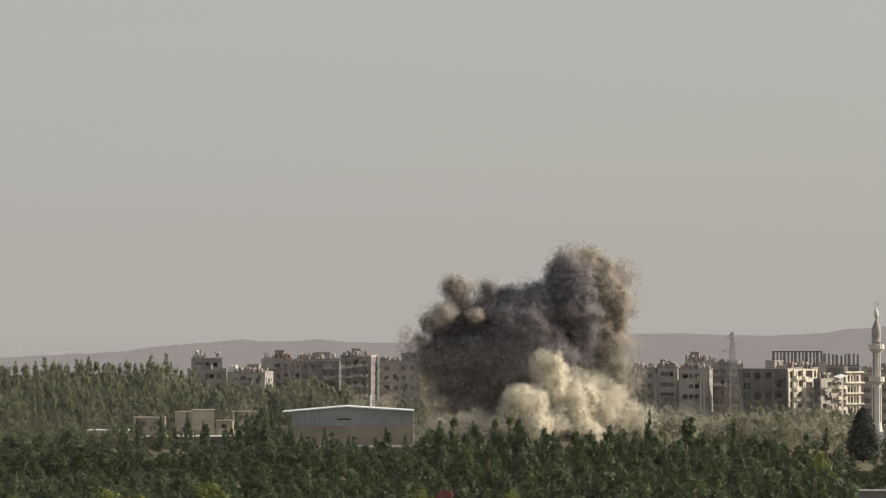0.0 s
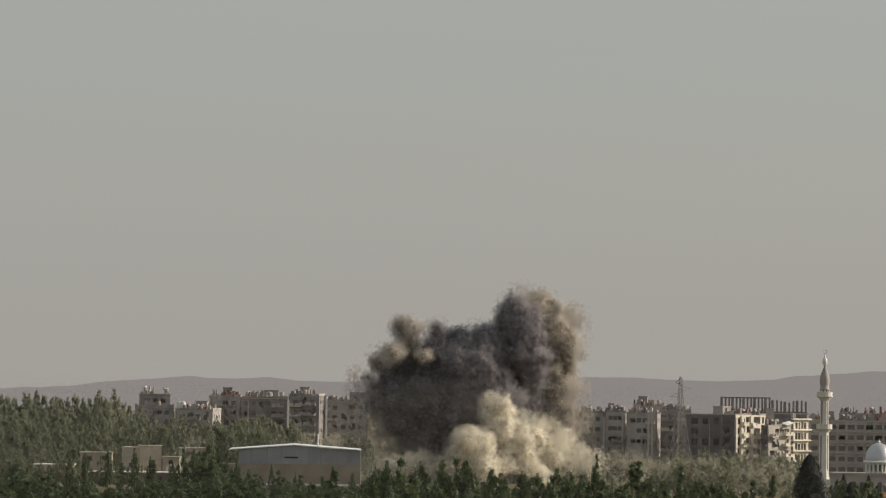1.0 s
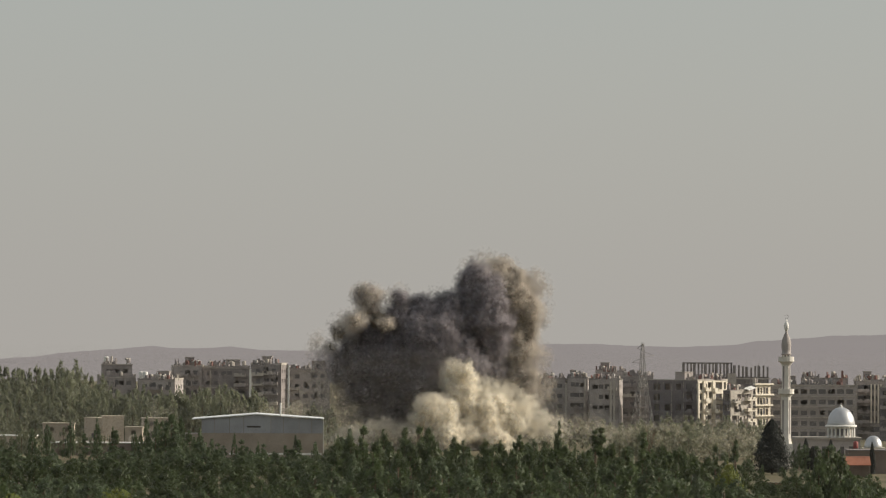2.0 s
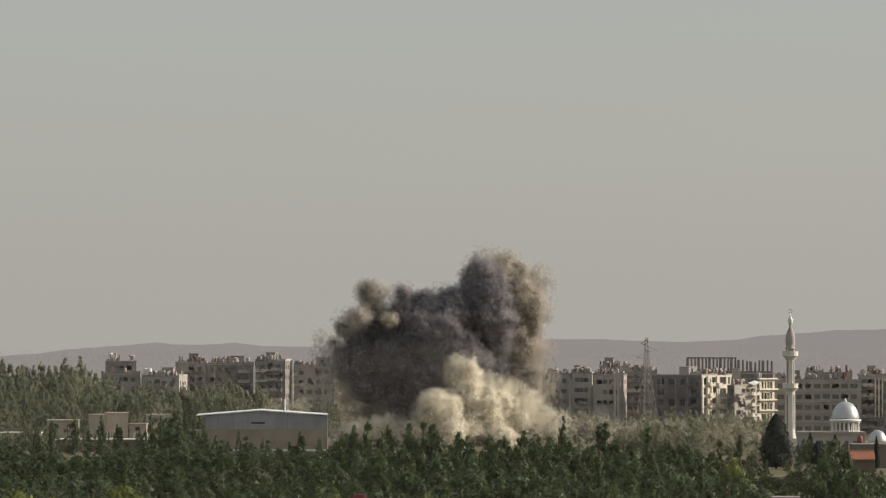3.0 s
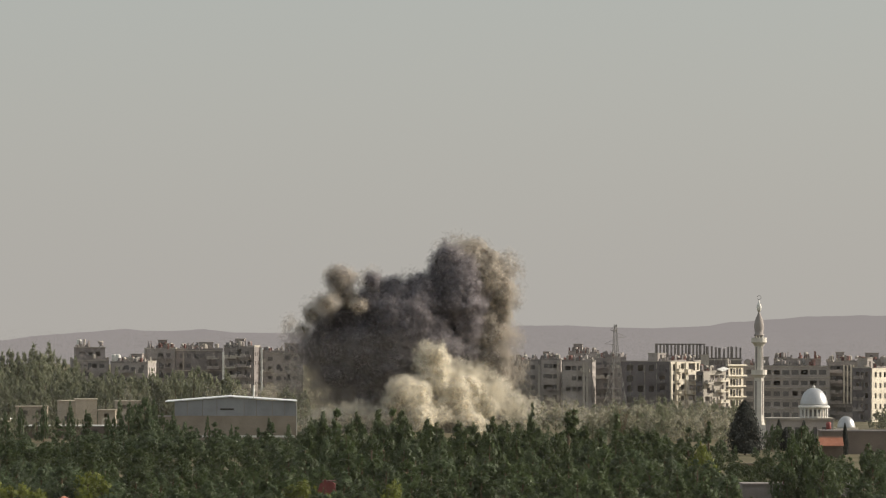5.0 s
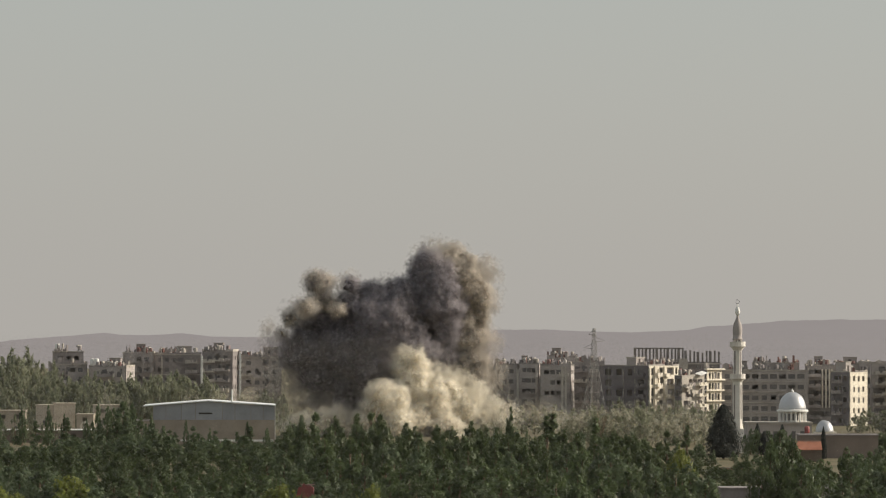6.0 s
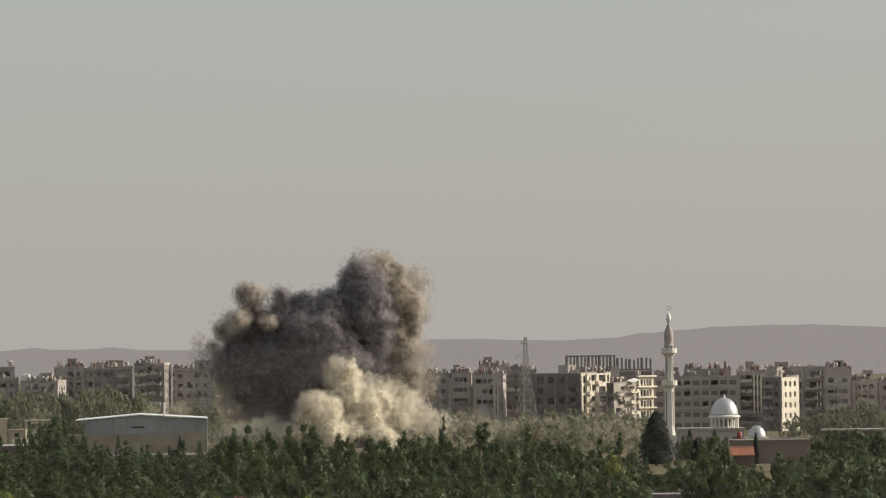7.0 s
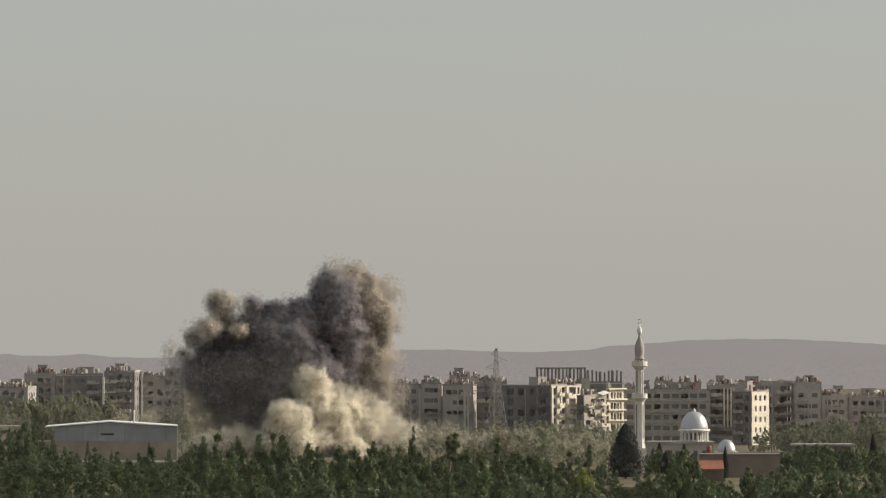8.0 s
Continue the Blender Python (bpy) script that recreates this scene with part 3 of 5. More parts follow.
part("hanging_slab", Geo().box(0, 3.4, -1.2, 0.9, 0, 0.25), M_WHITE, b, "tilted white slab", m=pose(7.0, -0.3, h + 0.3, 14, -12, 0))
part("hanging_slab", Geo().box(0, 3.0, -1.4, -0.1, 0, 0.2), M_SLAB, b, "sagging slab", m=pose(0.6, -0.1, h - 3.0, 24, 8, 0))
clutter(b, 43, n=6, reds=0.1, hut=False)
# narrow sunlit block with projecting slabs, its flank coloured dark for shade
b = apartment(1282, 1312, 640, 1240, 50.0, 4.2, "narrow sunlit block of flats with thick projecting balcony slabs", M_CONCRETE_WARM, left=M_FLANK_SHADE, cols=(4, 3, 3), seed=45, ww=1.05, wh=1.9, panes=0.3, skip=0.0, parapet=0.0)
w, h, dep = DIM[b.name]
for k in range(6):
    z = h - 3.1 * k
    if z > 1:
        part("balcony_slab", Geo().poly([(-1.1, z - 0.2), (w + 1.1 - rng.uniform(0, 1.5), z - 0.2), (w + 1.1 - rng.uniform(0, 1.5), z + 0.25), (w * 0.5, z + rng.uniform(0.05, 0.3)), (-1.1 + rng.uniform(0, 0.6), z + 0.25)], -0.9, -0.005), M_CONCRETE_WARM, b)
clutter(b, 45, n=3, reds=0.2, hut=False)
# shaded block behind the sunlit ones carries the bare frame storey
b = apartment(1150, 1310, 640, 1296, 2.0, 14.0, "grey block of flats under an unfinished frame storey", M_CONCRETE_DARK, cols=(10, 3, 3), seed=47, panes=0.4, parapet=0.0)


def frame_storey(u0, u1, v0, v1, d, n, label, seed, beam=True):
    rng = random.Random(seed)
    z0, z1 = rise(v1, d), rise(v0, d)
    t = thing("concrete_frame", pose(east(u0, d), d, z0), label, "unfinished storey")
    w = east(u1, d) - east(u0, d)
    for row in range(2):
        for i in range(n):
            x = w * i / (n - 1)
            if row and i % 3:
                continue
            top = z1 - z0 if beam else (z1 - z0) * rng.uniform(0.86, 1.0)
            part("column", Geo().box(x - 0.27, x + 0.27, row * 4.6 - 0.25, row * 4.6 + 0.25, 0, top - (0.42 if beam else 0)), M_COLUMN, t)
        if beam:
            part("beam", Geo().box(-0.3, w + 0.3, row * 4.6 - 0.25, row * 4.6 + 0.25, z1 - z0 - 0.42, z1 - z0 - 0.004), M_COLUMN, t)
    if not beam:
        part("beam", Geo().box(-0.6, w + 0.9, -0.3, 0.3, 1.5, 1.85), M_SLAB, t)
    return t


frame_storey(1156, 1240, 602, 623, 1300, 14, "unfinished concrete frame storey of bare columns and beams", 5)
frame_storey(1156, 1240, 623, 640, 1300, 14, "unfinished lower frame storey of bare columns and beams", 7)
frame_storey(1246, 1304, 606, 640, 1298, 9, "bare concrete columns of an unfinished storey", 6, beam=False)
# dark sheet added where the inside of the lower frame storey lies in shade
t = thing("block_wall", pose(east(1150, 1309), 1309, rise(640, 1300)), "dark wall added for the shaded inside of the lower frame storey", "wall")
part("wall", Geo().box(0, east(1306, 1309) - east(1150, 1309), 0, 0.2, 0, rise(627, 1300) - rise(640, 1300)), M_COLUMN, t)
for u, v, d in ((1241, 621, 1297), (1210, 630, 1297), (1230, 637, 1296.4)):
    t = thing("block_pile", pose(east(u, d), d, rise(640, 1300)), "heap of broken concrete blocks on a roof", "rubble", "rubble on the flat roofs")
    part("block", Geo().box(-1.3, 1.3, -0.8, 0.8, -0.02, rise(v, d) - rise(640, 1300)), M_SLAB if v < 625 else M_CONCRETE_DARK, t)

# long block behind the minaret and the blocks further east
b = apartment(1306, 1462, 641, 1252, -5.0, 14.0, "long grey block of flats with even rows of windows", M_CONCRETE, cols=(9, 3, 3), seed=51, ww=1.75, wh=1.35, first=1.95, storey=3.15, skip=0.0, panes=0.8, parapet=0.3, ruin=0.0)
w, h, dep = DIM[b.name]
ledges(b, w, h, 3.15, M_SLAB, first=0.2)
clutter(b, 51, n=34, reds=0.35)
t = thing("roof_storey", b.matrix_basis @ pose(9.5, 4.0, h), "set-back grey upper storey with broken walls", "building part")
part("wall", Geo().box(0, 14.0, 0, 6, 0, 2.0), M_CONCRETE, t)
part("roof", Geo().box(-0.2, 14.2, -0.3, 6.2, 2.0, 2.2), M_SLAB, t)
DIM[t.name] = (14.0, 2.2, 6.0)
clutter(t, 52, n=14, hut=False, reds=0.5)
b = apartment(1458, 1506, 634, 1262, -4.0, 14.0, "grey block of flats with pale vertical fins and deep balconies", M_CONCRETE, cols=(4, 3, 3), seed=53, ww=1.7, wh=1.5, panes=0.5)
w, h, dep = DIM[b.name]
rng = random.Random(9)
for k in range(5):
    z = h - 3.3 - 3.1 * k
    if z > 1:
        balcony(b, 0.2, z, 4.2, M_CONCRETE, 1.4, broken=0.1, rng=rng)
for x in (4.7, 5.75, 6.8, 7.6):
    part("fin", Geo().box(x, x + 0.42, -0.9, -0.005, h - 12.5, h - 0.9), M_CONCRETE_WARM, b)
clutter(b, 53, n=16, reds=0.7)
# this corner block's west flank also has its shade in the wall colour
b = apartment(1536, 1572, 645, 1225, 52.0, 6.5, "corner block of flats with a sunlit sandy front", M_CONCRETE_WARM, left=M_FLANK_SHADE, cols=(3, 3, 3), seed=55, ww=1.0, wh=1.5, panes=0.4, first=1.9)
w, h, dep = DIM[b.name]
for k in range(5):
    z = h - 3.2 - 3.1 * k
    if z > 1:
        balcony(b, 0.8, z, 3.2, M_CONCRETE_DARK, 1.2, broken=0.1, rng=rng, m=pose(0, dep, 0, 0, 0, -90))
clutter(b, 55, n=9, reds=0.2)
b = apartment(1504, 1578, 634, 1268, 0.0, 12.0, GREY, M_CONCRETE, cols=(5, 3, 3), seed=56)
clutter(b, 56, n=18, reds=0.7)
b = apartment(1574, 1612, 630, 1255, 10.0, 14.0, "grey block of flats with a torn open front", M_CONCRETE, cols=(3, 3, 3), seed=57, ww=2.2, wh=2.0, panes=0.1)
w, h, dep = DIM[b.name]
for k in range(5):
    z = h - 3.2 - 3.1 * k
    if z > 1:
        balcony(b, 0.8, z, 4.6, M_SLAB, 1.3, broken=0.45, rng=rng)
b2 = apartment(1612, 1660, 631, 1250, -3.0, 14.0, GREY, M_CONCRETE, cols=(3, 3, 3), seed=58, ww=1.6, first=3.5)
clutter(b2, 58, n=18, reds=0.2)
dress(b2, 58, 1)
b = apartment(1660, 1708, 652, 1270, 3.0, 14.0, GREY, M_CONCRETE, cols=(3, 3, 3), seed=59)
clutter(b, 59, n=20, reds=0.3)
dress(b, 59, 2)
b = apartment(1708, 1830, 655, 1285, -2.0, 14.0, GREY, M_CONCRETE_DARK, cols=(8, 3, 3), seed=60)
clutter(b, 60, n=30, reds=0.3)
dress(b, 60, 3)
tank(east(1758, 1288), 1288, rise(655, 1285), 0.9, 1.8, M_WHITE, "large white water tank on a roof")

# ---- mosque ----
DM = 915.0
mx = east(1337, DM)
mina = thing("minaret", pose(mx, DM, 0, 0, 0, 0.0), "slender pale stone minaret with two balconies and a metal bulb", "minaret")


def hz(v):
    return rise(v, DM)


part("base", Geo().box(-1.35, 1.35, -1.35, 1.35, 0, hz(745)), M_STONE, mina)
part("lower_shaft", Geo().lathe([(1.3, hz(745)), (1.12, hz(735)), (1.08, hz(662)), (1.25, hz(658))], 8, a0=math.pi / 8), M_STONE, mina)
# shade of the tall recesses, put on as thin dark strips
for i in range(4):
    a = 45.0 + 90.0 * i
    for z0, z1, r in ((hz(728), hz(668), 1.0), (hz(650), hz(608), 0.865)):
        part("niche", Geo().box(r - 0.1, r + 0.05, -0.17, 0.17, z0, z1), M_CONCRETE_DARK, mina, m=pose(0, 0, 0, 0, 0, a))
for v, r in ((656, 1.75), (599, 1.75)):
    bal = part("balcony", Geo().lathe([(1.0, hz(v) - 0.9), (r * 0.8, hz(v) - 0.3), (r, hz(v) - 0.1), (r, hz(v) + 0.15)], 16), M_STONE, mina)
    part("railing", Geo().lathe([(r - 0.06, hz(v) + 0.15), (r - 0.02, hz(v) + 0.95), (r - 0.14, hz(v) + 0.95), (r - 0.16, hz(v) + 0.16)], 16), M_STONE, bal)
part("upper_shaft", Geo().lathe([(0.98, hz(655)), (0.94, hz(645)), (0.92, hz(606)), (1.0, hz(602))], 8, a0=math.pi / 8), M_STONE, mina)
part("lantern", Geo().lathe([(0.55, hz(598)), (0.55, hz(585))], 12), M_CONCRETE_DARK, mina)
for i in range(8):
    a = math.pi / 4 * i
    part("lantern_column", Geo().lathe([(0.15, hz(598)), (0.13, hz(588)), (0.24, hz(586))], 6, 0.84 * math.cos(a), 0.84 * math.sin(a)), M_STONE, mina)
part("bulb", Geo().lathe([(1.1, hz(588)), (1.12, hz(586)), (0.92, hz(585)), (1.0, hz(578)), (1.06, hz(571)), (1.0, hz(565)), (0.82, hz(559)), (0.5, hz(553)), (0.26, hz(548)), (0.22, hz(545))], 16), M_CONCRETE, mina, "grey ribbed bulb", smooth=True)
fin = part("finial", Geo().lathe([(0.22, hz(546)), (0.5, hz(541)), (0.56, hz(537)), (0.4, hz(532)), (0.14, hz(529)), (0.1, hz(524))], 12), M_WHITE, mina, "bright metal finial", smooth=True)
g = Geo()
for i in range(10):
    a0, a1 = radians(-60 + 30 * i), radians(-60 + 30 * (i + 1))
    zc = hz(520.5)
    g.bar((0.42 * math.sin(a0), 0, zc - 0.42 * math.cos(a0)), (0.42 * math.sin(a1), 0, zc - 0.42 * math.cos(a1)), 0.06)
part("crescent", g, M_STEEL, fin)

hall = thing("mosque", pose(east(1434, 930), 930, 0), "low pale mosque hall with a silver dome on a drum", "mosque")


def dz(v):
    return rise(v, 930.0)


def dome_profile(r, z0, z1, n=14):
    return [(r * math.cos(math.pi / 2 * i / n) ** 0.92 + 0.001, z0 + (z1 - z0) * math.sin(math.pi / 2 * i / n)) for i in range(n + 1)]


facade(hall, pose(-10.0, -3.2, 0), 14.0, dz(737), grid(14.0, dz(737), 6, 0.9, 2.2, 9, 2.6), M_CONCRETE, panes=1.0)
part("wall", Geo().box(-10, -9.7, -2.9, 8, 0, dz(737)).box(3.7, 4.0, -2.9, 8, 0, dz(737)).box(-9.7, 3.7, 7.7, 8, 0, dz(737)), M_CONCRETE, hall)
part("roof", Geo().box(-10.3, 4.3, -3.6, 8.2, dz(737), dz(733)), M_SLAB, hall)
part("drum", Geo().lathe([(2.6, dz(733)), (2.6, dz(713))], 32), M_STONE, hall)
for i in range(18):
    a = 2 * math.pi * i / 18
    part("column", Geo().lathe([(0.2, dz(733)), (0.16, dz(730)), (0.16, dz(718)), (0.26, dz(715))], 6, 2.95 * math.cos(a), 2.95 * math.sin(a)), M_WHITE, hall)
    if i % 1 == 0:
        a += math.pi / 18
        part("drum_window", Geo().box(-0.22, 0.22, -0.05, 0.05, dz(730), dz(718)), M_GLASS, hall, m=pose(2.62 * math.cos(a), 2.62 * math.sin(a), 0, 0, 0, math.degrees(a) + 90))
part("cornice", Geo().lathe([(3.35, dz(715)), (3.5, dz(714.5)), (3.5, dz(712)), (3.2, dz(711))], 32), M_WHITE, hall)
dome = part("dome", Geo().lathe(dome_profile(3.05, dz(712), dz(680)), 40), M_DOME, hall, "shining silver dome", smooth=True)
part("finial", Geo().lathe([(0.3, dz(680.5)), (0.34, dz(678)), (0.1, dz(676)), (0.08, dz(674))], 8), M_WHITE, dome)
annexe = thing("small_dome_chapel", pose(east(1491, 905), 905, 0), "small silver dome on a low block", "dome")
part("base", Geo().box(-2.4, 2.4, -2.2, 3, 0, rise(751, 905)), M_CONCRETE_WARM, annexe)
part("dome", Geo().lathe(dome_profile(1.95, rise(751, 905), rise(730, 905)), 28), M_DOME, annexe, "shining silver dome", smooth=True)
tk = thing("red_tank", pose(east(1460, 898), 898, 0), "red water tank on a steel stand beside the mosque", "water tank")
part("drum", Geo().lathe([(0.5, rise(753, 898)), (0.55, rise(752, 898)), (0.55, rise(742, 898)), (0.3, rise(740, 898))], 12), M_RED, tk, smooth=True)
part("stand", Geo().bar((-0.4, 0, 0), (-0.4, 0, rise(753, 898)), 0.06).bar((0.4, 0, 0), (0.4, 0, rise(753, 898)), 0.06).bar((0, 0.4, 0), (0, 0.4, rise(753, 898)), 0.06), M_STEEL, tk)

# compound wall and tiled shelter in front of the mosque
d = 870.0
x0, x1 = east(1447, d), east(1586, d)
cw = thing("brown_warehouse", pose(x0, d, 0), "long low brown plastered building with a flat roof", "building")
facade(cw, Matrix.Identity(4), x1 - x0, rise(757, d), [(2.0, 0.0, 1.0, 2.1)], M_BROWNWALL, panes=1)
part("wall", Geo().box(0, 0.28, 0.29, 7, 0, rise(757, d)).box(x1 - x0 - 0.28, x1 - x0, 0.29, 7, 0, rise(757, d)).box(0.3, x1 - x0 - 0.3, 6.7, 7, 0, rise(757, d)), M_BROWNWALL, cw)
part("roof", Geo().box(-0.15, x1 - x0 + 0.15, -0.2, 7.15, rise(757, d), rise(755, d)), M_CONCRETE_DARK, cw)
d = 838.0
sh = thing("tiled_shelter", pose(east(1441, d), d, 0), "small shelter with an orange red tiled roof", "shelter")
w = east(1487, d) - east(1441, d)
za, zb = rise(783, d), rise(768, d)
part("roof", Geo().poly([(0, za), (0.0, za + 0.12), (2.6, zb + 0.12), (2.6, zb)], 0, w), M_TILE, sh, m=pose(0, 0, 0) @ Matrix.Rotation(radians(90), 4, "Z") @ Matrix.Translation((0, -w, 0)))
for x in (0.1, w / 2, w - 0.3):
    part("post", Geo().box(x, x + 0.2, 0.1, 0.3, 0, za + 0.05), M_BROWNWALL, sh)
part("wall", Geo().box(0, w, 2.3, 2.55, 0, zb), M_BROWNWALL, sh)
# dark long greenhouse-like sheds further east
d = 930.0
sh = thing("dark_shed", pose(east(1612, d), d, 0), "long dark open shed with a thin flat roof", "shed")
w = east(1716, d) - east(1612, d)
part("roof", Geo().box(-0.3, w + 0.3, -0.3, 7, rise(741, d), rise(738, d)), M_CONCRETE, sh)
part("wall", Geo().box(0, w, 4.2, 4.4, 0, rise(741, d)), M_CONCRETE_DARK, sh)
for i in range(9):
    part("post", Geo().box(w * i / 8 - 0.12, w * i / 8 + 0.12, 0, 0.25, 0, rise(741, d)), M_CONCRETE_DARK, sh)

# ---- pylon ----
d = 1165.0
top = rise(568, d)
py = thing("lattice_pylon", pose(east(1083, d), d, 0, 0, 0, 24), "grey steel lattice power pylon", "pylon")
lo, hi, waist = 3.0, 0.28, top * 0.66


def half_width(z):
    return lo + (0.75 - lo) * min(z / waist, 1) + (hi - 0.75) * max(0, (z - waist) / (top - waist))


for sx, sy in ((-1, -1), (1, -1), (1, 1), (-1, 1)):
    g = Geo()
    g.bar((sx * lo, sy * lo, 0), (sx * 0.75, sy * 0.75, waist), 0.085, 0.07)
    g.bar((sx * 0.75, sy * 0.75, waist), (sx * hi, sy * hi, top), 0.07, 0.05)
    part("leg", g, M_STEEL, py)
levels = [0, 4.2, 8.0, 11.2, 14.0, 16.4, waist, waist + 1.8, waist + 3.4, waist + 5.0, waist + 6.6, top]
for z0, z1 in zip(levels, levels[1:]):
    a, c = half_width(z0), half_width(z1)
    for k in range(4):
        m = Matrix.Rotation(math.pi / 2 * k, 4, "Z")
        g = Geo()
        g.bar(m @ Vector((-a, -a, z0)), m @ Vector((c, -c, z1)), 0.045)
        g.bar(m @ Vector((a, -a, z0)), m @ Vector((-c, -c, z1)), 0.045)
        g.bar(m @ Vector((-c, -c, z1)), m @ Vector((c, -c, z1)), 0.04)
        part("brace", g, M_STEEL, py)
for z, l, s in ((rise(592, d), 3.4, 1), (rise(604, d), 3.2, -1), (rise(580, d), 1.6, -1)):
    hw = half_width(z)
    part("cross_arm", Geo().bar((s * hw, -hw, z), (s * l, 0, z + 0.25), 0.08).bar((s * hw, hw, z), (s * l, 0, z + 0.25), 0.08).bar((s * hw, 0, z + 1.3), (s * l, 0, z + 0.3), 0.07), M_STEEL, py)

# ---- warehouse with the low gable ----
d = 985.0
wx0, wx1 = east(303, d), east(518, d)
W = wx1 - wx0
wh = thing("warehouse", pose(wx0, d, 0, 0, 0, 2.6), "low gabled warehouse, blue grey metal panels over a block wall", "warehouse")
ze, zr, zm = rise(706, d), rise(698, d), rise(731, d)
xr = east(400, d) - wx0
part("wall", Geo().box(0, W, 0, 0.3, 0, zm - 0.03), M_BLOCKWALL, wh, "grey brown block wall")
edges = [303, 326, 353, 378, 426, 448, 476, 498, 518]
for a, c in zip(edges, edges[1:]):
    xa, xc = east(a, d) - wx0 + 0.07, east(c, d) - wx0 - 0.07

    def roofline(x):
        return ze + (zr - ze) * (x / xr if x < xr else (W - x) / (W - xr)) - 0.12
    pts = [(xa, zm), (xc, zm), (xc, roofline(xc))] + ([(xr, roofline(xr))] if xa < xr < xc else []) + [(xa, roofline(xa))]
    panel = part("panel", Geo().poly(pts, 0.02, 0.14), M_PANEL, wh)
    part("seam", Geo().box(xc + 0.01, xc + 0.13, 0.0, 0.16, zm, roofline(xc) - 0.02), M_CONCRETE_DARK, panel)
part("strip_window", Geo().box(east(384, d) - wx0, east(408, d) - wx0, -0.03, 0.015, rise(721, d), rise(718, d)), M_DARK, wh)
part("end_wall", Geo().box(0, 0.3, 0.31, 22, 0, ze - 0.15).box(W - 0.3, W, 0.31, 22, 0, ze - 0.15).box(0.3, W - 0.3, 21.7, 22, 0, ze - 0.15), M_BLOCKWALL, wh)
part("roof", Geo().poly([(-2.2, ze - 0.15), (xr, zr), (W + 0.3, ze), (W + 0.3, ze + 0.2), (xr, zr + 0.22), (-2.2, ze + 0.05)], -0.5, 22.3), M_ROOFEDGE, wh, "white sheet metal roof")
part("downpipe", Geo().bar((W + 0.12, -0.15, 0), (W + 0.12, -0.15, ze), 0.1), M_WHITE, wh)
part("vent_pipe", Geo().bar((east(443, d) - wx0, 1.0, zr - 0.4), (east(443, d) - wx0, 1.0, rise(677, d)), 0.22, sides=10), M_WHITE, wh, "white vent pipe")
an = thing("warehouse_annexe", pose(east(271, d), d - 0.5, 0), "low block annexe with a dark opening beside the warehouse", "annexe")
w = wx0 - east(271, d) - 0.1
facade(an, Matrix.Identity(4), w, rise(733, d), [(w * 0.62, rise(757, d), 1.3, 1.7)], M_BLOCKWALL, panes=0)
part("wall", Geo().box(0, 0.28, 0.29, 6, 0, rise(733, d)).box(0.3, w, 5.7, 6, 0, rise(733, d)), M_BLOCKWALL, an)
part("roof", Geo().box(-0.15, w, -0.15, 6, rise(733, d), rise(731, d)), M_CONCRETE, an)
d = 965.0
fw = thing("yard_wall", pose(east(352, d), d, 0), "yard wall of grey blocks with a white coping", "wall")
w = east(516, d) - east(352, d)
part("wall", Geo().box(0, w, 0, 0.25, 0, rise(769, d)), M_BLOCKWALL, fw)
for i in range(7):
    part("coping", Geo().box(w * i / 7 + 0.02, w * (i + 1) / 7 - 0.05 - (0.6 if i in (1, 4) else 0), -0.06, 0.31, rise(769, d), rise(765.5, d)), M_WHITE, fw)

# ---- low houses to the west ----


def low_house(u0, u1, v, d, depth, label, material, coping=True, psi=0.0, seed=1, top=None):
    rng = random.Random(seed)
    w, h = east(u1, d) - east(u0, d), rise(v, d)
    t = thing("low_house", pose(east(u0, d), d, 0, 0, 0, psi), label, "house", "low houses among the trees")
    facade(t, Matrix.Identity(4), w, h, grid(w, h, max(1, int(w / 3)), 1.0, 1.1, 3.0, 1.3, skip=0.3, rng=rng, margin=0.6), material, panes=0.4, rng=rng)
    part("wall", Geo().box(0, 0.28, 0.29, depth, 0, h).box(w - 0.28, w, 0.29, depth, 0, h).box(0.3, w - 0.3, depth - 0.28, depth, 0, h), material, t)
    part("roof", Geo().box(-0.2, w + 0.2, -0.25, depth + 0.1, h, h + 0.22), top or (M_WHITE if coping else M_SAND), t)
    return t


SAND = "low sandy plastered house with a flat roof"
low_house(38, 200, 750, 1000, 8, "long low dark house with a pale roof edge", M_BROWNWALL, True, 0, 1)
low_house(22, 78, 716, 1035, 7, SAND, M_SAND, False, 4, 2)
low_house(96, 128, 706, 1060, 7, SAND, M_SAND, False, -5, 3)
low_house(128, 166, 703, 1052, 7, "pale orange block house without plaster", M_SAND, False, 6, 4)
low_house(168, 198, 722, 1030, 6, SAND, M_SAND, False, 0, 5)
low_house(200, 245, 706, 1090, 7, SAND, M_SAND, False, 8, 6)
low_house(-60, 8, 738, 1010, 7, SAND, M_SAND, True, -3, 7)
t = thing("gate_arch", pose(east(183, 1012), 1012, 0), "pale plastered gate with a round arch", "gate")
g = Geo()
za = rise(742, 1012)
for i in range(8):
    a0, a1 = math.pi * i / 8, math.pi * (i + 1) / 8
    g.bar((-0.95 * math.cos(a0), 0, za + 0.95 * math.sin(a0)), (-0.95 * math.cos(a1), 0, za + 0.95 * math.sin(a1)), 0.22)
g.box(-1.17, -0.75, -0.2, 0.2, 0, za).box(0.75, 1.17, -0.2, 0.2, 0, za)
part("arch", g, M_CONCRETE_WARM, t)

# ---- near roofs and walls at the foot of the grove ----
low_house(305, 395, 885, 520, 6, "dark flat-roofed shed among the trees", M_BROWNWALL, False, 2, 8, M_BROWNWALL)
t = thing("tiled_roof_house", pose(east(80, 525), 525, 0), "small house with an orange tiled roof", "house")
hz2 = rise(886, 525)
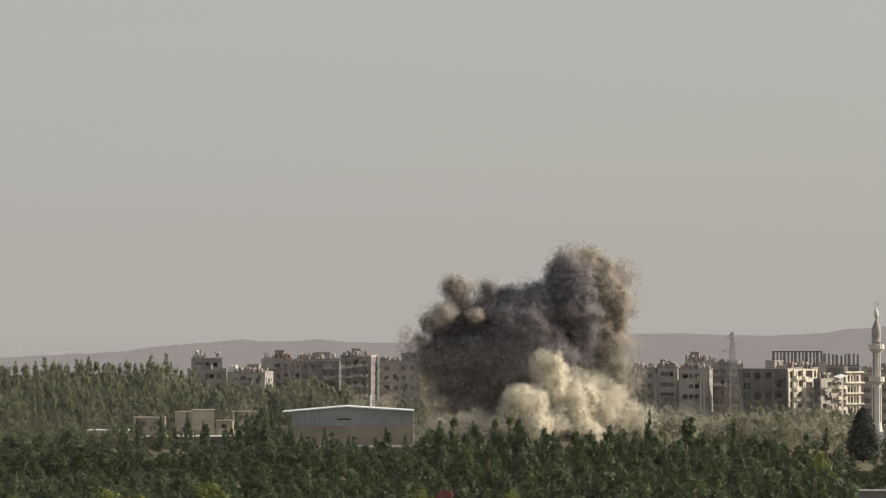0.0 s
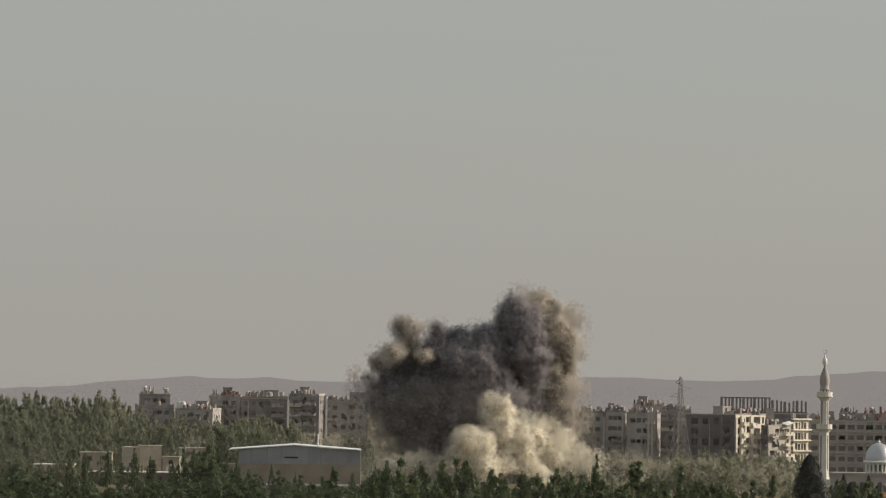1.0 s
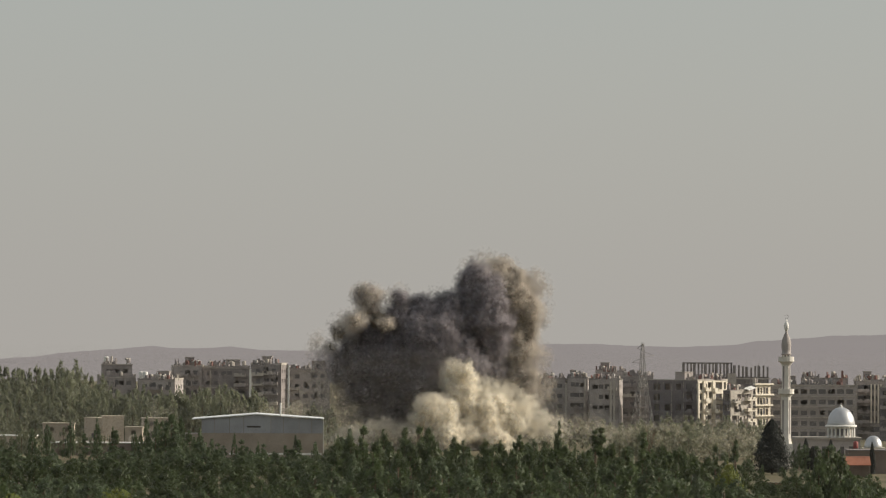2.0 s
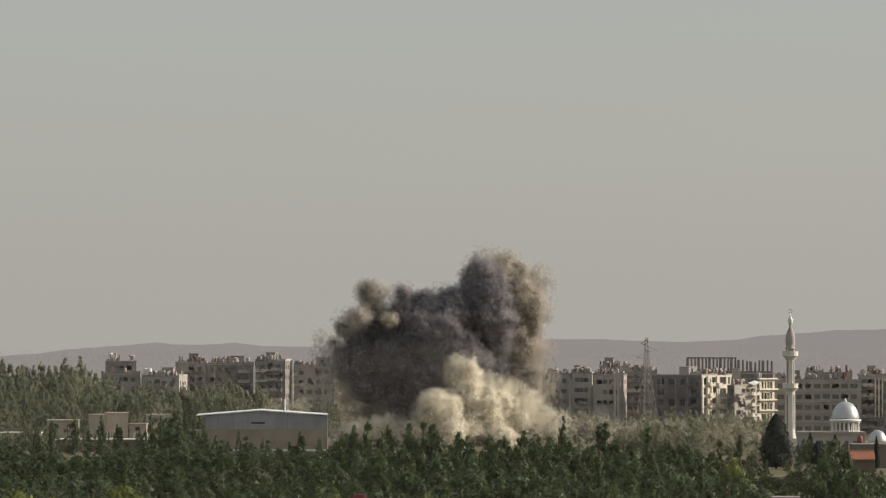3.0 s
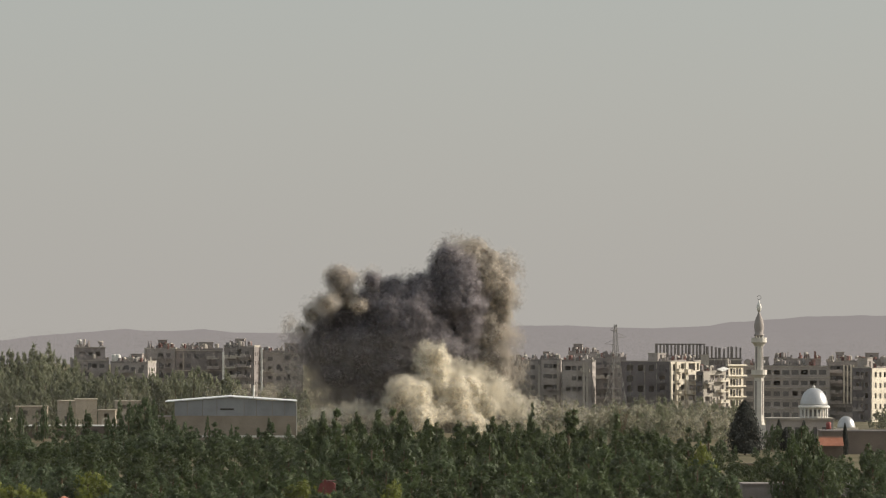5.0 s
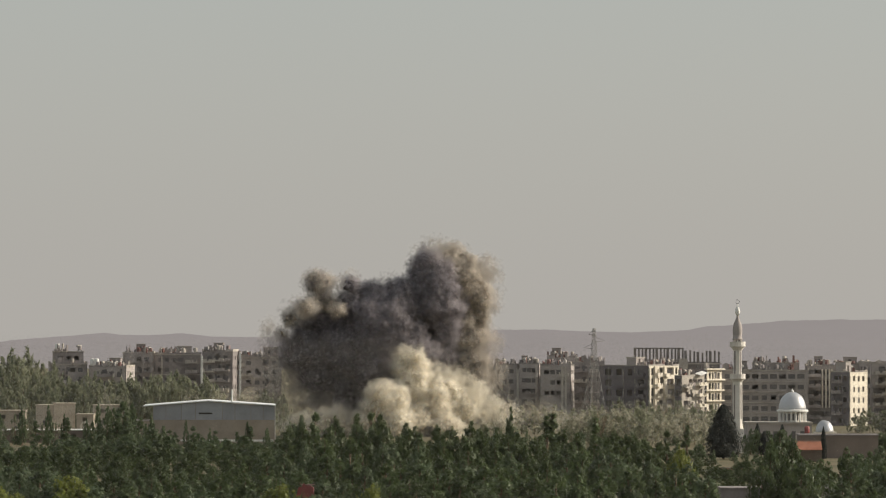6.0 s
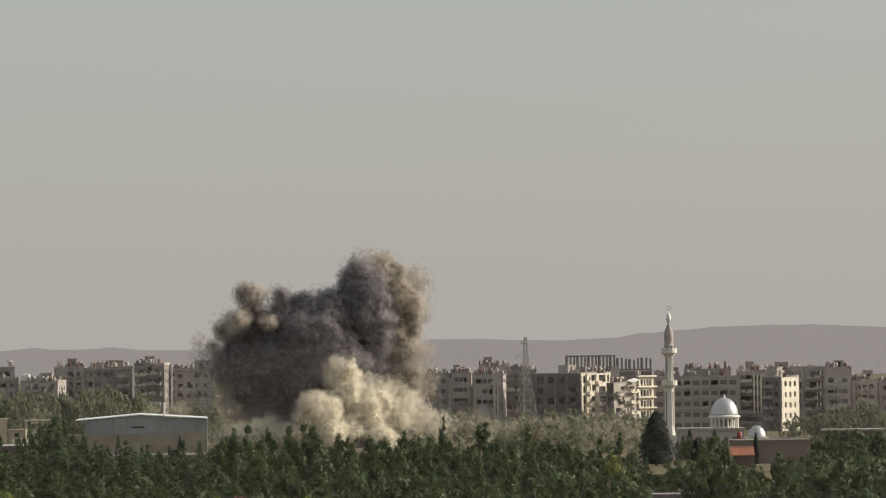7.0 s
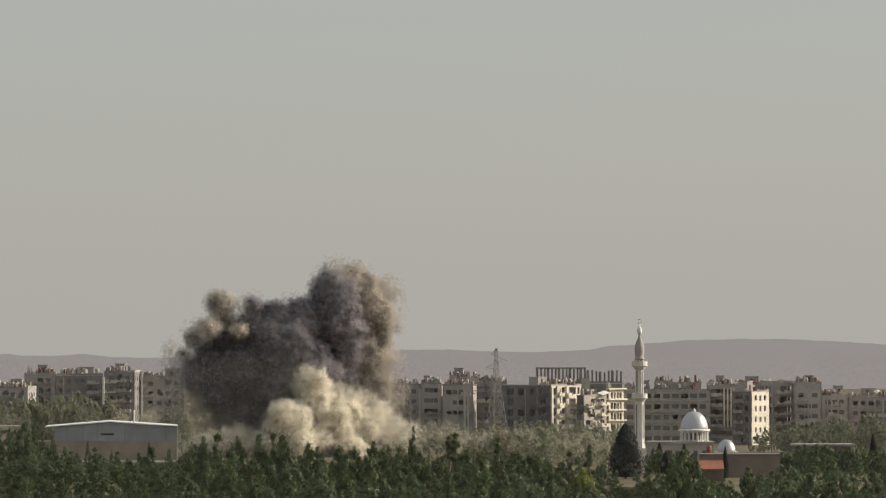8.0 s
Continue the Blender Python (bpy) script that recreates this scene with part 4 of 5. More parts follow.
part("wall", Geo().box(0, 3.2, 0, 4, 0, hz2), M_BROWNWALL, t)
part("roof", Geo().poly([(-0.3, hz2), (1.6, rise(875, 525)), (3.5, hz2), (3.5, hz2 - 0.15), (1.6, rise(877, 525)), (-0.3, hz2 - 0.15)], -0.3, 4.3), M_TILE, t)
t = thing("red_cabin", pose(east(566, 560), 560, 0), "red painted metal cabin half hidden by trees", "cabin")
part("body", Geo().poly([(0, 0), (1.6, 0), (1.6, rise(851, 560)), (1.1, rise(847, 560)), (0.5, rise(846.2, 560)), (0.1, rise(850, 560))], 0, 2), M_RED, t)
part("lid", Geo().box(-0.1, 1.7, -0.1, 2.1, rise(846, 560), rise(845.4, 560)), M_RUST, t)
for x, tilt, hh in ((-0.35, 14, 1.1), (0.5, -10, 1.5), (1.35, -22, 1.2)):
    part("loose_panel", Geo().poly([(-0.3, -0.4), (0.35, -0.4), (0.3, hh * 0.7), (0.05, hh), (-0.25, hh * 0.8)], -0.06, -0.02), M_RED, t, "bent red sheet", m=pose(x, -0.1, rise(862, 560), 0, tilt, 0))
t = thing("loudspeaker_post", pose(east(533, 556), 556, 0), "dark post with a black box on top", "post")
part("post", Geo().bar((0, 0, 0), (0, 0, rise(856, 556)), 0.06), M_STEEL, t)
part("box", Geo().box(-0.35, 0.35, -0.3, 0.3, rise(866, 556), rise(848, 556)), M_DARK, t)
d = 770.0
t = thing("garden_wall", pose(east(1288, d), d, 0), "low garden wall of orange brown blocks", "wall")
part("wall", Geo().box(0, east(1350, d) - east(1288, d), 0, 0.3, 0, rise(815, d)), M_BRICK, t)
part("coping", Geo().box(-0.05, east(1350, d) - east(1288, d) + 0.05, -0.05, 0.35, rise(815, d), rise(813.5, d)), M_BLOCKWALL, t)
d = 575.0
t = thing("grey_garage", pose(east(1308, d), d, 0), "low grey flat-roofed garage behind the trees", "garage")
w = east(1500, d) - east(1308, d)
part("wall", Geo().box(0, w, 0, 5, 0, rise(852, d)), M_CONCRETE_DARK, t)
part("roof", Geo().box(-0.15, w + 0.15, -0.15, 5.15, rise(852, d), rise(849, d)), M_CONCRETE_DARK, t)

# ---- trees ----


def crown_points(rng, n, kind):
    """Leaf places and facings of a crown of height 1: upright sprays of leaves on flame-shaped clumps."""
    count, spread, size = {"poplar": (15, 0.20, 0.085), "round": (17, 0.30, 0.115), "slim": (9, 0.075, 0.05)}[kind]
    clumps = []
    for i in range(count):
        t = ((i + rng.uniform(0, 1)) / count) ** 0.9
        a = i * 2.4 + rng.uniform(-0.6, 0.6)
        reach = spread * (1.04 - t ** 2.6) * (0.5 + 0.5 * min(1, t / 0.2)) * rng.uniform(0.5, 1.15)
        c = np.array([math.cos(a) * reach, math.sin(a) * reach, 0.08 + 0.74 * t * rng.uniform(0.9, 1.06)])
        clumps.append((c, size * rng.uniform(0.7, 1.3) * (1.15 - 0.5 * t)))
    clumps.append((np.array([0.01, 0, 0.86]), size * 0.5))
    total = sum(r ** 2 for c, r in clumps)
    each = 8
    pts, outs = [], []
    for c, r in clumps:
        k = max(5, int(n * r ** 2 / total / each))
        o = rng.normal(size=(k, 3))
        o[:, 2] = np.abs(o[:, 2]) * 1.1 - 0.5
        o /= np.linalg.norm(o, axis=1)[:, None]
        # the clump tapers upwards, with a few sprays standing out
        rad = r * rng.uniform(0.55, 1.0, k) * (1 + 0.45 * (rng.uniform(0, 1, k) > 0.86))
        at = c + o * rad[:, None] * np.array([0.85, 0.85, 1.75])
        along = o * np.array([0.55, 0.55, 0.2]) + np.array([0, 0, 1.0]) + rng.normal(size=(k, 3)) * 0.12
        length = r * rng.uniform(0.35, 0.95, k)
        face = o + np.array([c[0] * 2.5, c[1] * 2.5, 0.1]) + rng.normal(size=(k, 3)) * 0.35
        for j in range(each):
            f = (j + 0.5) / each
            pts.append(at + along * (length * (f - 0.35))[:, None] + rng.normal(size=(k, 3)) * (0.011 * (1.25 - f)))
            outs.append(face + rng.normal(size=(k, 3)) * 0.12)
    pts, outs = np.concatenate(pts), np.concatenate(outs)
    keep = (pts[:, 2] > 0.015) & (pts[:, 2] < 1.02)
    return pts[keep], outs[keep], clumps


def tree_meshes(kind, n, leaf, material, seed):
    rng = np.random.default_rng(seed)
    pts, outs, clumps = crown_points(rng, n, kind)
    crown = flakes("crown", pts, leaf * rng.uniform(0.6, 1.35, len(pts)), material, rng, 3, outs, 0.52)
    g = Geo().bar((0, 0, -0.01), (0, 0, 0.5), 0.02, 0.012, 6).bar((0, 0, 0.5), (0, 0, 0.93), 0.012, 0.003, 5)
    for c, r in clumps[:-1]:
        g.bar((0, 0, max(0.03, c[2] - 0.14)), tuple(c), 0.007, 0.003, 3)
    return crown, g.mesh("trunk", M_BARK)


NEAR = {"leafy": [tree_meshes("poplar", 3050, 0.02, M_LEAF, 10 + i) for i in range(6)] + [tree_meshes("round", 3150, 0.0225, M_LEAF, 20 + i) for i in range(2)],
        "dark": [tree_meshes("poplar", 3050, 0.0205, M_LEAF_DARK, 30 + i) for i in range(4)] + [tree_meshes("round", 3150, 0.0225, M_LEAF_DARK, 40 + i) for i in range(2)],
        "yellow": [tree_meshes("round", 3150, 0.0215, M_LEAF_YELLOW, 50 + i) for i in range(2)],
        "far": [tree_meshes("round", 3000, 0.022, M_LEAF_FAR, 65)],
        "slim": [tree_meshes("slim", 1500, 0.021, M_LEAF, 60 + i) for i in range(3)]}
MID = [tree_meshes("poplar", 1500, 0.027, M_LEAF_DARK, 90 + i) for i in range(3)] + [tree_meshes("round", 1500, 0.032, M_LEAF_DARK, 95 + i) for i in range(2)]
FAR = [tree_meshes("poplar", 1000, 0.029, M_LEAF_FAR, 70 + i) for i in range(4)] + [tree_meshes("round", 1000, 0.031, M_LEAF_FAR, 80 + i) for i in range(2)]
LABELS = {"leafy": "green leafy poplar in the dense grove", "dark": "dark green broad tree in the dense grove", "yellow": "yellow green bushy tree at the grove edge",
          "slim": "thin sparse young poplar", "far": "tree behind the grove, paled to a hazy grey green"}


STOCK, WOODS = {}, {}


def plant(kind, x, y, h, rng, wide=1.0, joined=""):
    crown, trunk = rng.choice(FAR if joined == "far" else MID if joined == "middle" and kind != "slim" else NEAR[kind])
    turn = rng.uniform(0, 360)
    m = pose(x, y, 0, 0, 0, turn) @ Matrix.Diagonal((h * wide, h * wide, h, 1))
    if joined:
        # trees too far off to count go into one wood
        if crown.name not in STOCK:
            v = np.empty(len(crown.vertices) * 3, dtype=np.float32)
            crown.vertices.foreach_get("co", v)
            STOCK[crown.name] = v.reshape(-1, 3)
        v = STOCK[crown.name] @ np.array(m.to_3x3(), dtype=np.float32).T + np.array([x, y, 0], dtype=np.float32)
        WOODS.setdefault(joined, []).append(v)
        WOODS.setdefault(joined + " stems", []).append((x, y, h))
        return
    t = thing("tree", m, LABELS[kind], "tree", "trees of the near grove")
    part("crown", crown, None, t)
    part("trunk", trunk, None, t)


def belt(u0, u1, d, profile, step, kinds, seed, wide=1.0, jitter=8.0, gap=0.0, depth=30.0):
    """A row of trees whose tops follow the profile."""
    rng = random.Random(seed)
    u = u0
    us, vs = [p[0] for p in profile], [p[1] for p in profile]
    joined = "" if d < 680 else "grove" if d < 800 else "middle" if d < 970 else "far"
    while u < u1:
        dd = d + rng.uniform(-depth, depth) / 2
        v = float(np.interp(u, us, vs)) + rng.uniform(-0.4, 1.0) * jitter
        h = rise(v, dd)
        if h > 1.5 and rng.random() >= gap:
            kind = rng.choice(kinds)
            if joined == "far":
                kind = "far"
            plant(kind, east(u, dd), dd, h, rng, wide * rng.uniform(0.85, 1.25) * min(1.6, max(1.0, 10.0 / h)), joined)
        u += step * rng.uniform(0.55, 1.45)


# far grove to the west, up to the flats
belt(-300, 130, 1215, [(-300, 612), (-215, 612), (-100, 606), (20, 608), (80, 606), (130, 622)], 13, ["far"], 1, 0.8, 9)
belt(-300, 180, 1175, [(-300, 630), (0, 628), (120, 640), (180, 665)], 15, ["far"], 2, 0.8, 12)
belt(-300, 250, 1135, [(-300, 655), (0, 655), (250, 672)], 17, ["far"], 3, 0.8, 14)
belt(-300, 60, 1095, [(-300, 685), (60, 690)], 19, ["far"], 4, 0.9, 14)
belt(-300, 40, 1060, [(-300, 715), (-50, 715), (40, 712)], 22, ["far", "dark"], 5, 0.9, 14)
belt(60, 290, 1105, [(60, 690), (140, 686), (220, 668), (290, 668)], 19, ["far"], 6, 0.85, 14, gap=0.2)
belt(100, 300, 1195, [(100, 655), (180, 664), (240, 662), (300, 650)], 12, ["far"], 53, 0.8, 10)
# trees between the warehouse and the flats
belt(225, 420, 1125, [(225, 662), (270, 650), (340, 648), (400, 655), (420, 668)], 14, ["far"], 7, 0.75, 14)
belt(400, 540, 1130, [(400, 662), (450, 672), (540, 684)], 14, ["far"], 8, 0.85, 16)
belt(120, 420, 1160, [(120, 652), (230, 654), (330, 642), (420, 660)], 15, ["far"], 57, 0.8, 16)
belt(890, 1300, 1110, [(890, 712), (1050, 700), (1150, 694), (1240, 694), (1300, 705)], 17, ["far"], 9, 0.9, 14)
belt(1080, 1330, 1050, [(1080, 722), (1200, 715), (1330, 725)], 20, ["far"], 10, 0.9, 12, gap=0.2)
belt(1545, 1850, 1120, [(1545, 712), (1580, 696), (1620, 700), (1680, 692), (1760, 684), (1850, 690)], 10, ["far"], 11, 0.95, 18, gap=0.1)
belt(1600, 1850, 1000, [(1600, 740), (1850, 735)], 22, ["far", "dark"], 12, 0.9, 14)
belt(1350, 1440, 905, [(1350, 746), (1395, 740), (1440, 752)], 9, ["far", "dark"], 13, 0.6, 12)
belt(1590, 1850, 905, [(1590, 752), (1620, 740), (1650, 732), (1720, 736), (1850, 730)], 12, ["far", "dark"], 54, 0.8, 14)
belt(1035, 1300, 990, [(1035, 722), (1120, 712), (1200, 710), (1300, 724)], 12, ["dark", "leafy"], 56, 0.8, 14)
belt(1040, 1300, 1035, [(1040, 712), (1120, 706), (1200, 704), (1300, 716)], 11, ["far"], 55, 0.8, 14)
# dark trees between the low houses and the near grove
belt(-300, 300, 950, [(-300, 742), (-80, 738), (20, 752), (200, 756), (240, 722), (275, 745), (300, 758)], 24, ["dark", "leafy", "far"], 14, 0.85, 14, gap=0.1)
belt(-300, 560, 860, [(-300, 758), (0, 756), (110, 762), (240, 742), (290, 764), (520, 766), (560, 748)], 14, ["dark", "leafy"], 15, 1.35, 26)
belt(-300, 560, 830, [(-300, 774), (250, 768), (560, 770)], 17, ["dark", "leafy"], 58, 1.4, 22)
for u, v, d in ((375, 738, 900), (413, 746, 910), (476, 738, 905), (152, 722, 960), (96, 728, 960), (212, 735, 955), (452, 748, 900), (255, 715, 930), (240, 712, 935), (333, 745, 905), (560, 735, 880), (545, 742, 880)):
    plant("slim", east(u, d), d, rise(v, d), random.Random(int(u)), 1.9, "middle")
for u, v, d, wide in ((300, 716, 925, 0.6), (322, 738, 915, 0.7), (362, 728, 915, 0.45), (404, 742, 905, 0.6), (470, 730, 905, 0.5), (505, 742, 900, 0.6), (30, 712, 965, 0.5), (72, 706, 962, 0.45), (118, 700, 965, 0.5), (146, 716, 960, 0.5), (205, 700, 958, 0.6), (186, 726, 955, 0.5), (4, 720, 960, 0.6), (545, 728, 890, 0.6), (566, 716, 880, 0.5)):
    plant("dark", east(u, d), d, rise(v, d), random.Random(int(u) + 3), wide, "middle")
belt(222, 296, 955, [(222, 705), (250, 692), (275, 700), (296, 735)], 12, ["dark", "leafy"], 41, 0.8, 10)
belt(-60, 225, 972, [(-60, 722), (60, 716), (95, 730), (150, 715), (170, 738), (225, 712)], 17, ["dark", "leafy"], 42, 0.7, 22, gap=0.3)
belt(-300, 30, 985, [(-300, 725), (30, 728)], 17, ["dark", "far"], 43, 0.9, 14)
belt(290, 560, 925, [(290, 748), (340, 742), (380, 758), (470, 752), (560, 740)], 19, ["dark", "leafy"], 44, 0.9, 24, gap=0.35)
belt(880, 1300, 850, [(880, 756), (1000, 756), (1150, 764), (1300, 776)], 21, ["dark", "leafy"], 47, 0.9, 14)
belt(880, 1300, 960, [(880, 746), (1050, 748), (1300, 756)], 24, ["dark", "leafy"], 48, 0.8, 14, gap=0.25)
belt(1330, 1450, 845, [(1330, 782), (1450, 780)], 17, ["dark", "leafy"], 49, 1.0, 10)
belt(1290, 1460, 806, [(1290, 806), (1340, 800), (1460, 792)], 19, ["dark", "leafy"], 50, 1.1, 10)
belt(1480, 1850, 815, [(1480, 795), (1560, 778), (1850, 770)], 20, ["dark", "leafy"], 51, 1.0, 12)
belt(1590, 1850, 890, [(1590, 765), (1850, 752)], 20, ["dark", "leafy"], 52, 1.0, 12)
# the near grove, back to front
BACK = [(-300, 768), (200, 772), (500, 772), (530, 742), (560, 730), (620, 718), (680, 716), (740, 724), (800, 730), (860, 727), (900, 738), (960, 742), (1000, 745), (1050, 744), (1100, 742), (1150, 752), (1200, 764), (1250, 780), (1288, 800)]
for west_end, east_end, kinds, k in ((-300, 110, ["dark", "dark", "dark", "leafy"], 0), (112, 1288, ["leafy", "leafy", "dark"], 100)):
    belt(west_end, east_end, 735, BACK, 32, kinds, 16 + k, 1.0, 10)
    belt(west_end, east_end, 690, [(u, v + 14) for u, v in BACK], 33, kinds, 17 + k, 1.0, 12)
    belt(west_end, east_end, 650, [(u, v + 32) for u, v in BACK], 34, kinds + ["dark"], 18 + k, 1.0, 14)
    belt(west_end, east_end, 612, [(u, v + 0.7 * (800 - v) + 22) for u, v in BACK], 36, kinds + ["slim"], 19 + k, 1.05, 16)
    belt(west_end, east_end, 580, [(-300, 812), (0, 815), (250, 825), (560, 820), (900, 800), (1240, 800), (1300, 830)], 38, kinds, 20 + k, 1.05, 16)
belt(-300, 540, 552, [(-300, 838), (560, 845)], 40, ["dark", "dark", "yellow", "leafy"], 21, 1.1, 16)
belt(640, 1300, 552, [(600, 845), (900, 822), (1250, 830), (1300, 850)], 40, ["leafy", "dark", "leafy"], 22, 1.1, 16)
belt(-300, 1300, 528, [(-300, 862), (600, 870), (1300, 860)], 42, ["leafy", "dark", "leafy"], 23, 1.2, 16, gap=0.1)
for u, v, d, w in ((-190, 850, 548, 1.6), (150, 826, 560, 1.7), (175, 835, 548, 1.6), (15, 850, 545, 1.5), (1235, 770, 600, 0.9), (690, 838, 556, 1.3)):
    plant("yellow", east(u, d), d, rise(v, d), random.Random(int(u + d)), w)
for u, v, d, kind, w in ((935, 699, 760, "leafy", 0.55), (1000, 712, 770, "slim", 1.5), (1086, 716, 765, "slim", 1.2), (1212, 742, 760, "slim", 1.3), (1248, 730, 765, "slim", 1.2), (590, 708, 770, "slim", 1.3), (690, 705, 770, "slim", 1.0), (1010, 708, 772, "slim", 1.4),
                         (1412, 738, 570, "leafy", 0.95), (1395, 757, 560, "leafy", 0.9), (1434, 762, 562, "leafy", 0.9), (1380, 790, 556, "leafy", 1.0), (1450, 792, 556, "leafy", 1.1)):
    plant(kind, east(u, d), d, rise(v, d), random.Random(int(u + d)), w)
belt(1485, 1850, 640, [(1485, 782), (1520, 772), (1600, 768), (1700, 775), (1850, 770)], 30, ["leafy", "dark"], 24, 0.95, 14)
belt(1480, 1850, 600, [(1480, 800), (1560, 790), (1850, 795)], 32, ["leafy", "leafy", "dark"], 25, 1.0, 14)
belt(1480, 1850, 560, [(1480, 830), (1850, 825)], 36, ["leafy", "dark"], 26, 1.1, 14)
belt(1470, 1850, 530, [(1470, 860), (1850, 855)], 40, ["leafy", "dark"], 27, 1.2, 12)
belt(545, 635, 550, [(545, 866), (585, 859), (635, 858)], 19, ["leafy", "dark"], 45, 1.2, 8)
belt(1290, 1365, 745, [(1290, 806), (1320, 812), (1365, 800)], 13, ["leafy", "yellow", "dark"], 61, 1.6, 10)
belt(1272, 1350, 796, [(1272, 800), (1350, 803)], 12, ["leafy", "dark"], 64, 1.5, 8, gap=0.2)
belt(1345, 1490, 792, [(1345, 802), (1400, 792), (1490, 798)], 12, ["leafy", "dark"], 63, 1.5, 10)
belt(1290, 1480, 715, [(1290, 818), (1380, 812), (1480, 806)], 17, ["leafy", "dark"], 62, 1.5, 10)
belt(1296, 1375, 700, [(1296, 822), (1375, 826)], 16, ["leafy", "dark"], 46, 1.3, 8)
belt(1300, 1370, 690, [(1300, 828), (1340, 828), (1370, 806)], 26, ["dark", "far"], 28, 1.0, 8)
belt(1325, 1365, 545, [(1325, 868), (1365, 868)], 24, ["leafy"], 29, 1.2, 6)

for key, label, material in (("far", "poplar wood reaching to the flats, paled to a hazy grey green", M_LEAF_FAR), ("middle", "dark green trees around the low houses and warehouse", M_LEAF_DARK), ("grove", "green leafy poplars at the back of the dense grove", M_LEAF)):
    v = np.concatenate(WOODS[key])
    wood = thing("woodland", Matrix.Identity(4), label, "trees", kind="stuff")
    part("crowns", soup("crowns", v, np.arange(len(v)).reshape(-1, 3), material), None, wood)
    g = Geo()
    for x, y, h in WOODS[key + " stems"]:
        g.bar((x, y, -0.1), (x, y, h * 0.85), 0.02 * h, 0.004 * h, 4)
    part("stems", g, M_BARK, wood)

# cypress by the minaret
rng = np.random.default_rng(5)
d = 862.0
t = thing("cypress_tree", pose(east(1312, d), d, 0), "dark dense cypress beside the minaret", "tree")
n = 9000
tt = rng.uniform(0, 1, n)
hc = rise(704, d)
rad = 3.25 * np.clip((1.03 - tt) * 1.55, 0, 1) ** 0.75 * np.clip(0.7 + tt * 3, 0, 1) * rng.uniform(0.25, 1.0, n) ** 0.35
aa = rng.uniform(0, 2 * np.pi, n)
rad *= 1 + 0.16 * np.sin(aa * 4 + tt * 9) + 0.13 * np.sin(aa * 7 - tt * 31) + 0.12 * rng.normal(size=n)
outs = np.stack([np.cos(aa), np.sin(aa), 0.4 + 0 * aa], 1)
part("crown", flakes("crown", np.stack([rad * np.cos(aa), rad * np.sin(aa), 0.5 + (hc - 0.5) * tt], 1), rng.uniform(0.12, 0.34, n), M_CYPRESS, rng, 3, outs), None, t)
part("trunk", Geo().bar((0, 0, 0), (0, 0, hc * 0.8), 0.25, 0.05, 7), M_BARK, t)

for u, v, dd, wide in ((1372, 736, 900, 0.28), (1416, 738, 905, 0.28), (1489, 742, 858, 0.2), (1752, 722, 900, 0.3), (1384, 750, 890, 0.35)):
    copy_thing(t, pose(east(u, dd), dd, 0) @ Matrix.Diagonal((wide, wide, rise(v, dd) / hc, 1)))["label"] = "slim dark cypress near the mosque"


def bare_tree(u, v, d, seed):
    """A dead tree of thin forked branches."""
    rng = random.Random(seed)
    h = rise(v, d)
    t = thing("bare_tree", pose(east(u, d), d, 0), "leafless dead tree with thin grey forked branches", "tree")
    part("trunk", Geo().bar((0, 0, 0), (0, 0, h * 0.5), 0.16, 0.1, 6), M_BARK, t)
    for i in range(9):
        z = h * rng.uniform(0.3, 0.55)
        a, r = rng.uniform(0, 6.28), rng.uniform(0.5, 1.7)
        mid = Vector((math.cos(a) * r * 0.5, math.sin(a) * r * 0.5, z + (h - z) * 0.5))
        tip = Vector((math.cos(a) * r, math.sin(a) * r, h * rng.uniform(0.78, 1.0)))
        g = Geo().bar((0, 0, z - 0.3), mid, 0.09, 0.06, 4).bar(mid, tip, 0.06, 0.02, 4)
        g.bar(mid, mid + Vector((rng.uniform(-0.8, 0.8), rng.uniform(-0.8, 0.8), rng.uniform(0.8, 1.6))), 0.045, 0.015, 3)
        part("branch", g, M_BARK, t)


bare_tree(1247, 724, 800, 1)
bare_tree(1096, 702, 840, 2)
bare_tree(690, 700, 790, 3)

# ---- the plume: clouds of opaque flecks, thick inside and thinning outwards ----
DP = 1085.0
PX = DP / F


def lattice(p, seed):
    """Smooth noise between -1 and 1 at the points p, one cell a unit."""
    i = np.floor(p).astype(np.int64)
    f = p - i
    f = f * f * (3 - 2 * f)
    out = np.zeros(len(p))
    for c in itertools.product((0, 1), repeat=3):
        j = i + np.array(c)
        h = (j[:, 0] * 374761393 + j[:, 1] * 668265263 + j[:, 2] * 2147483647 + seed * 974711) & 0xFFFFFFFF
        h = ((h ^ (h >> 13)) * 1274126177) & 0xFFFFFFFF
        h = ((h ^ (h >> 16)) & 0xFFFF) / 32767.5 - 1
        w = np.ones(len(p))
        for k in range(3):
            w *= f[:, k] if c[k] else 1 - f[:, k]
        out += h * w
    return out


def place(lobes):
    """Lobes of u, v, radius, shift in depth and density as world centres, radii and densities."""
    return [(np.array([east(u, DP + back), DP + back, rise(v, DP + back)]), r * PX, rho) for u, v, r, back, rho in lobes]


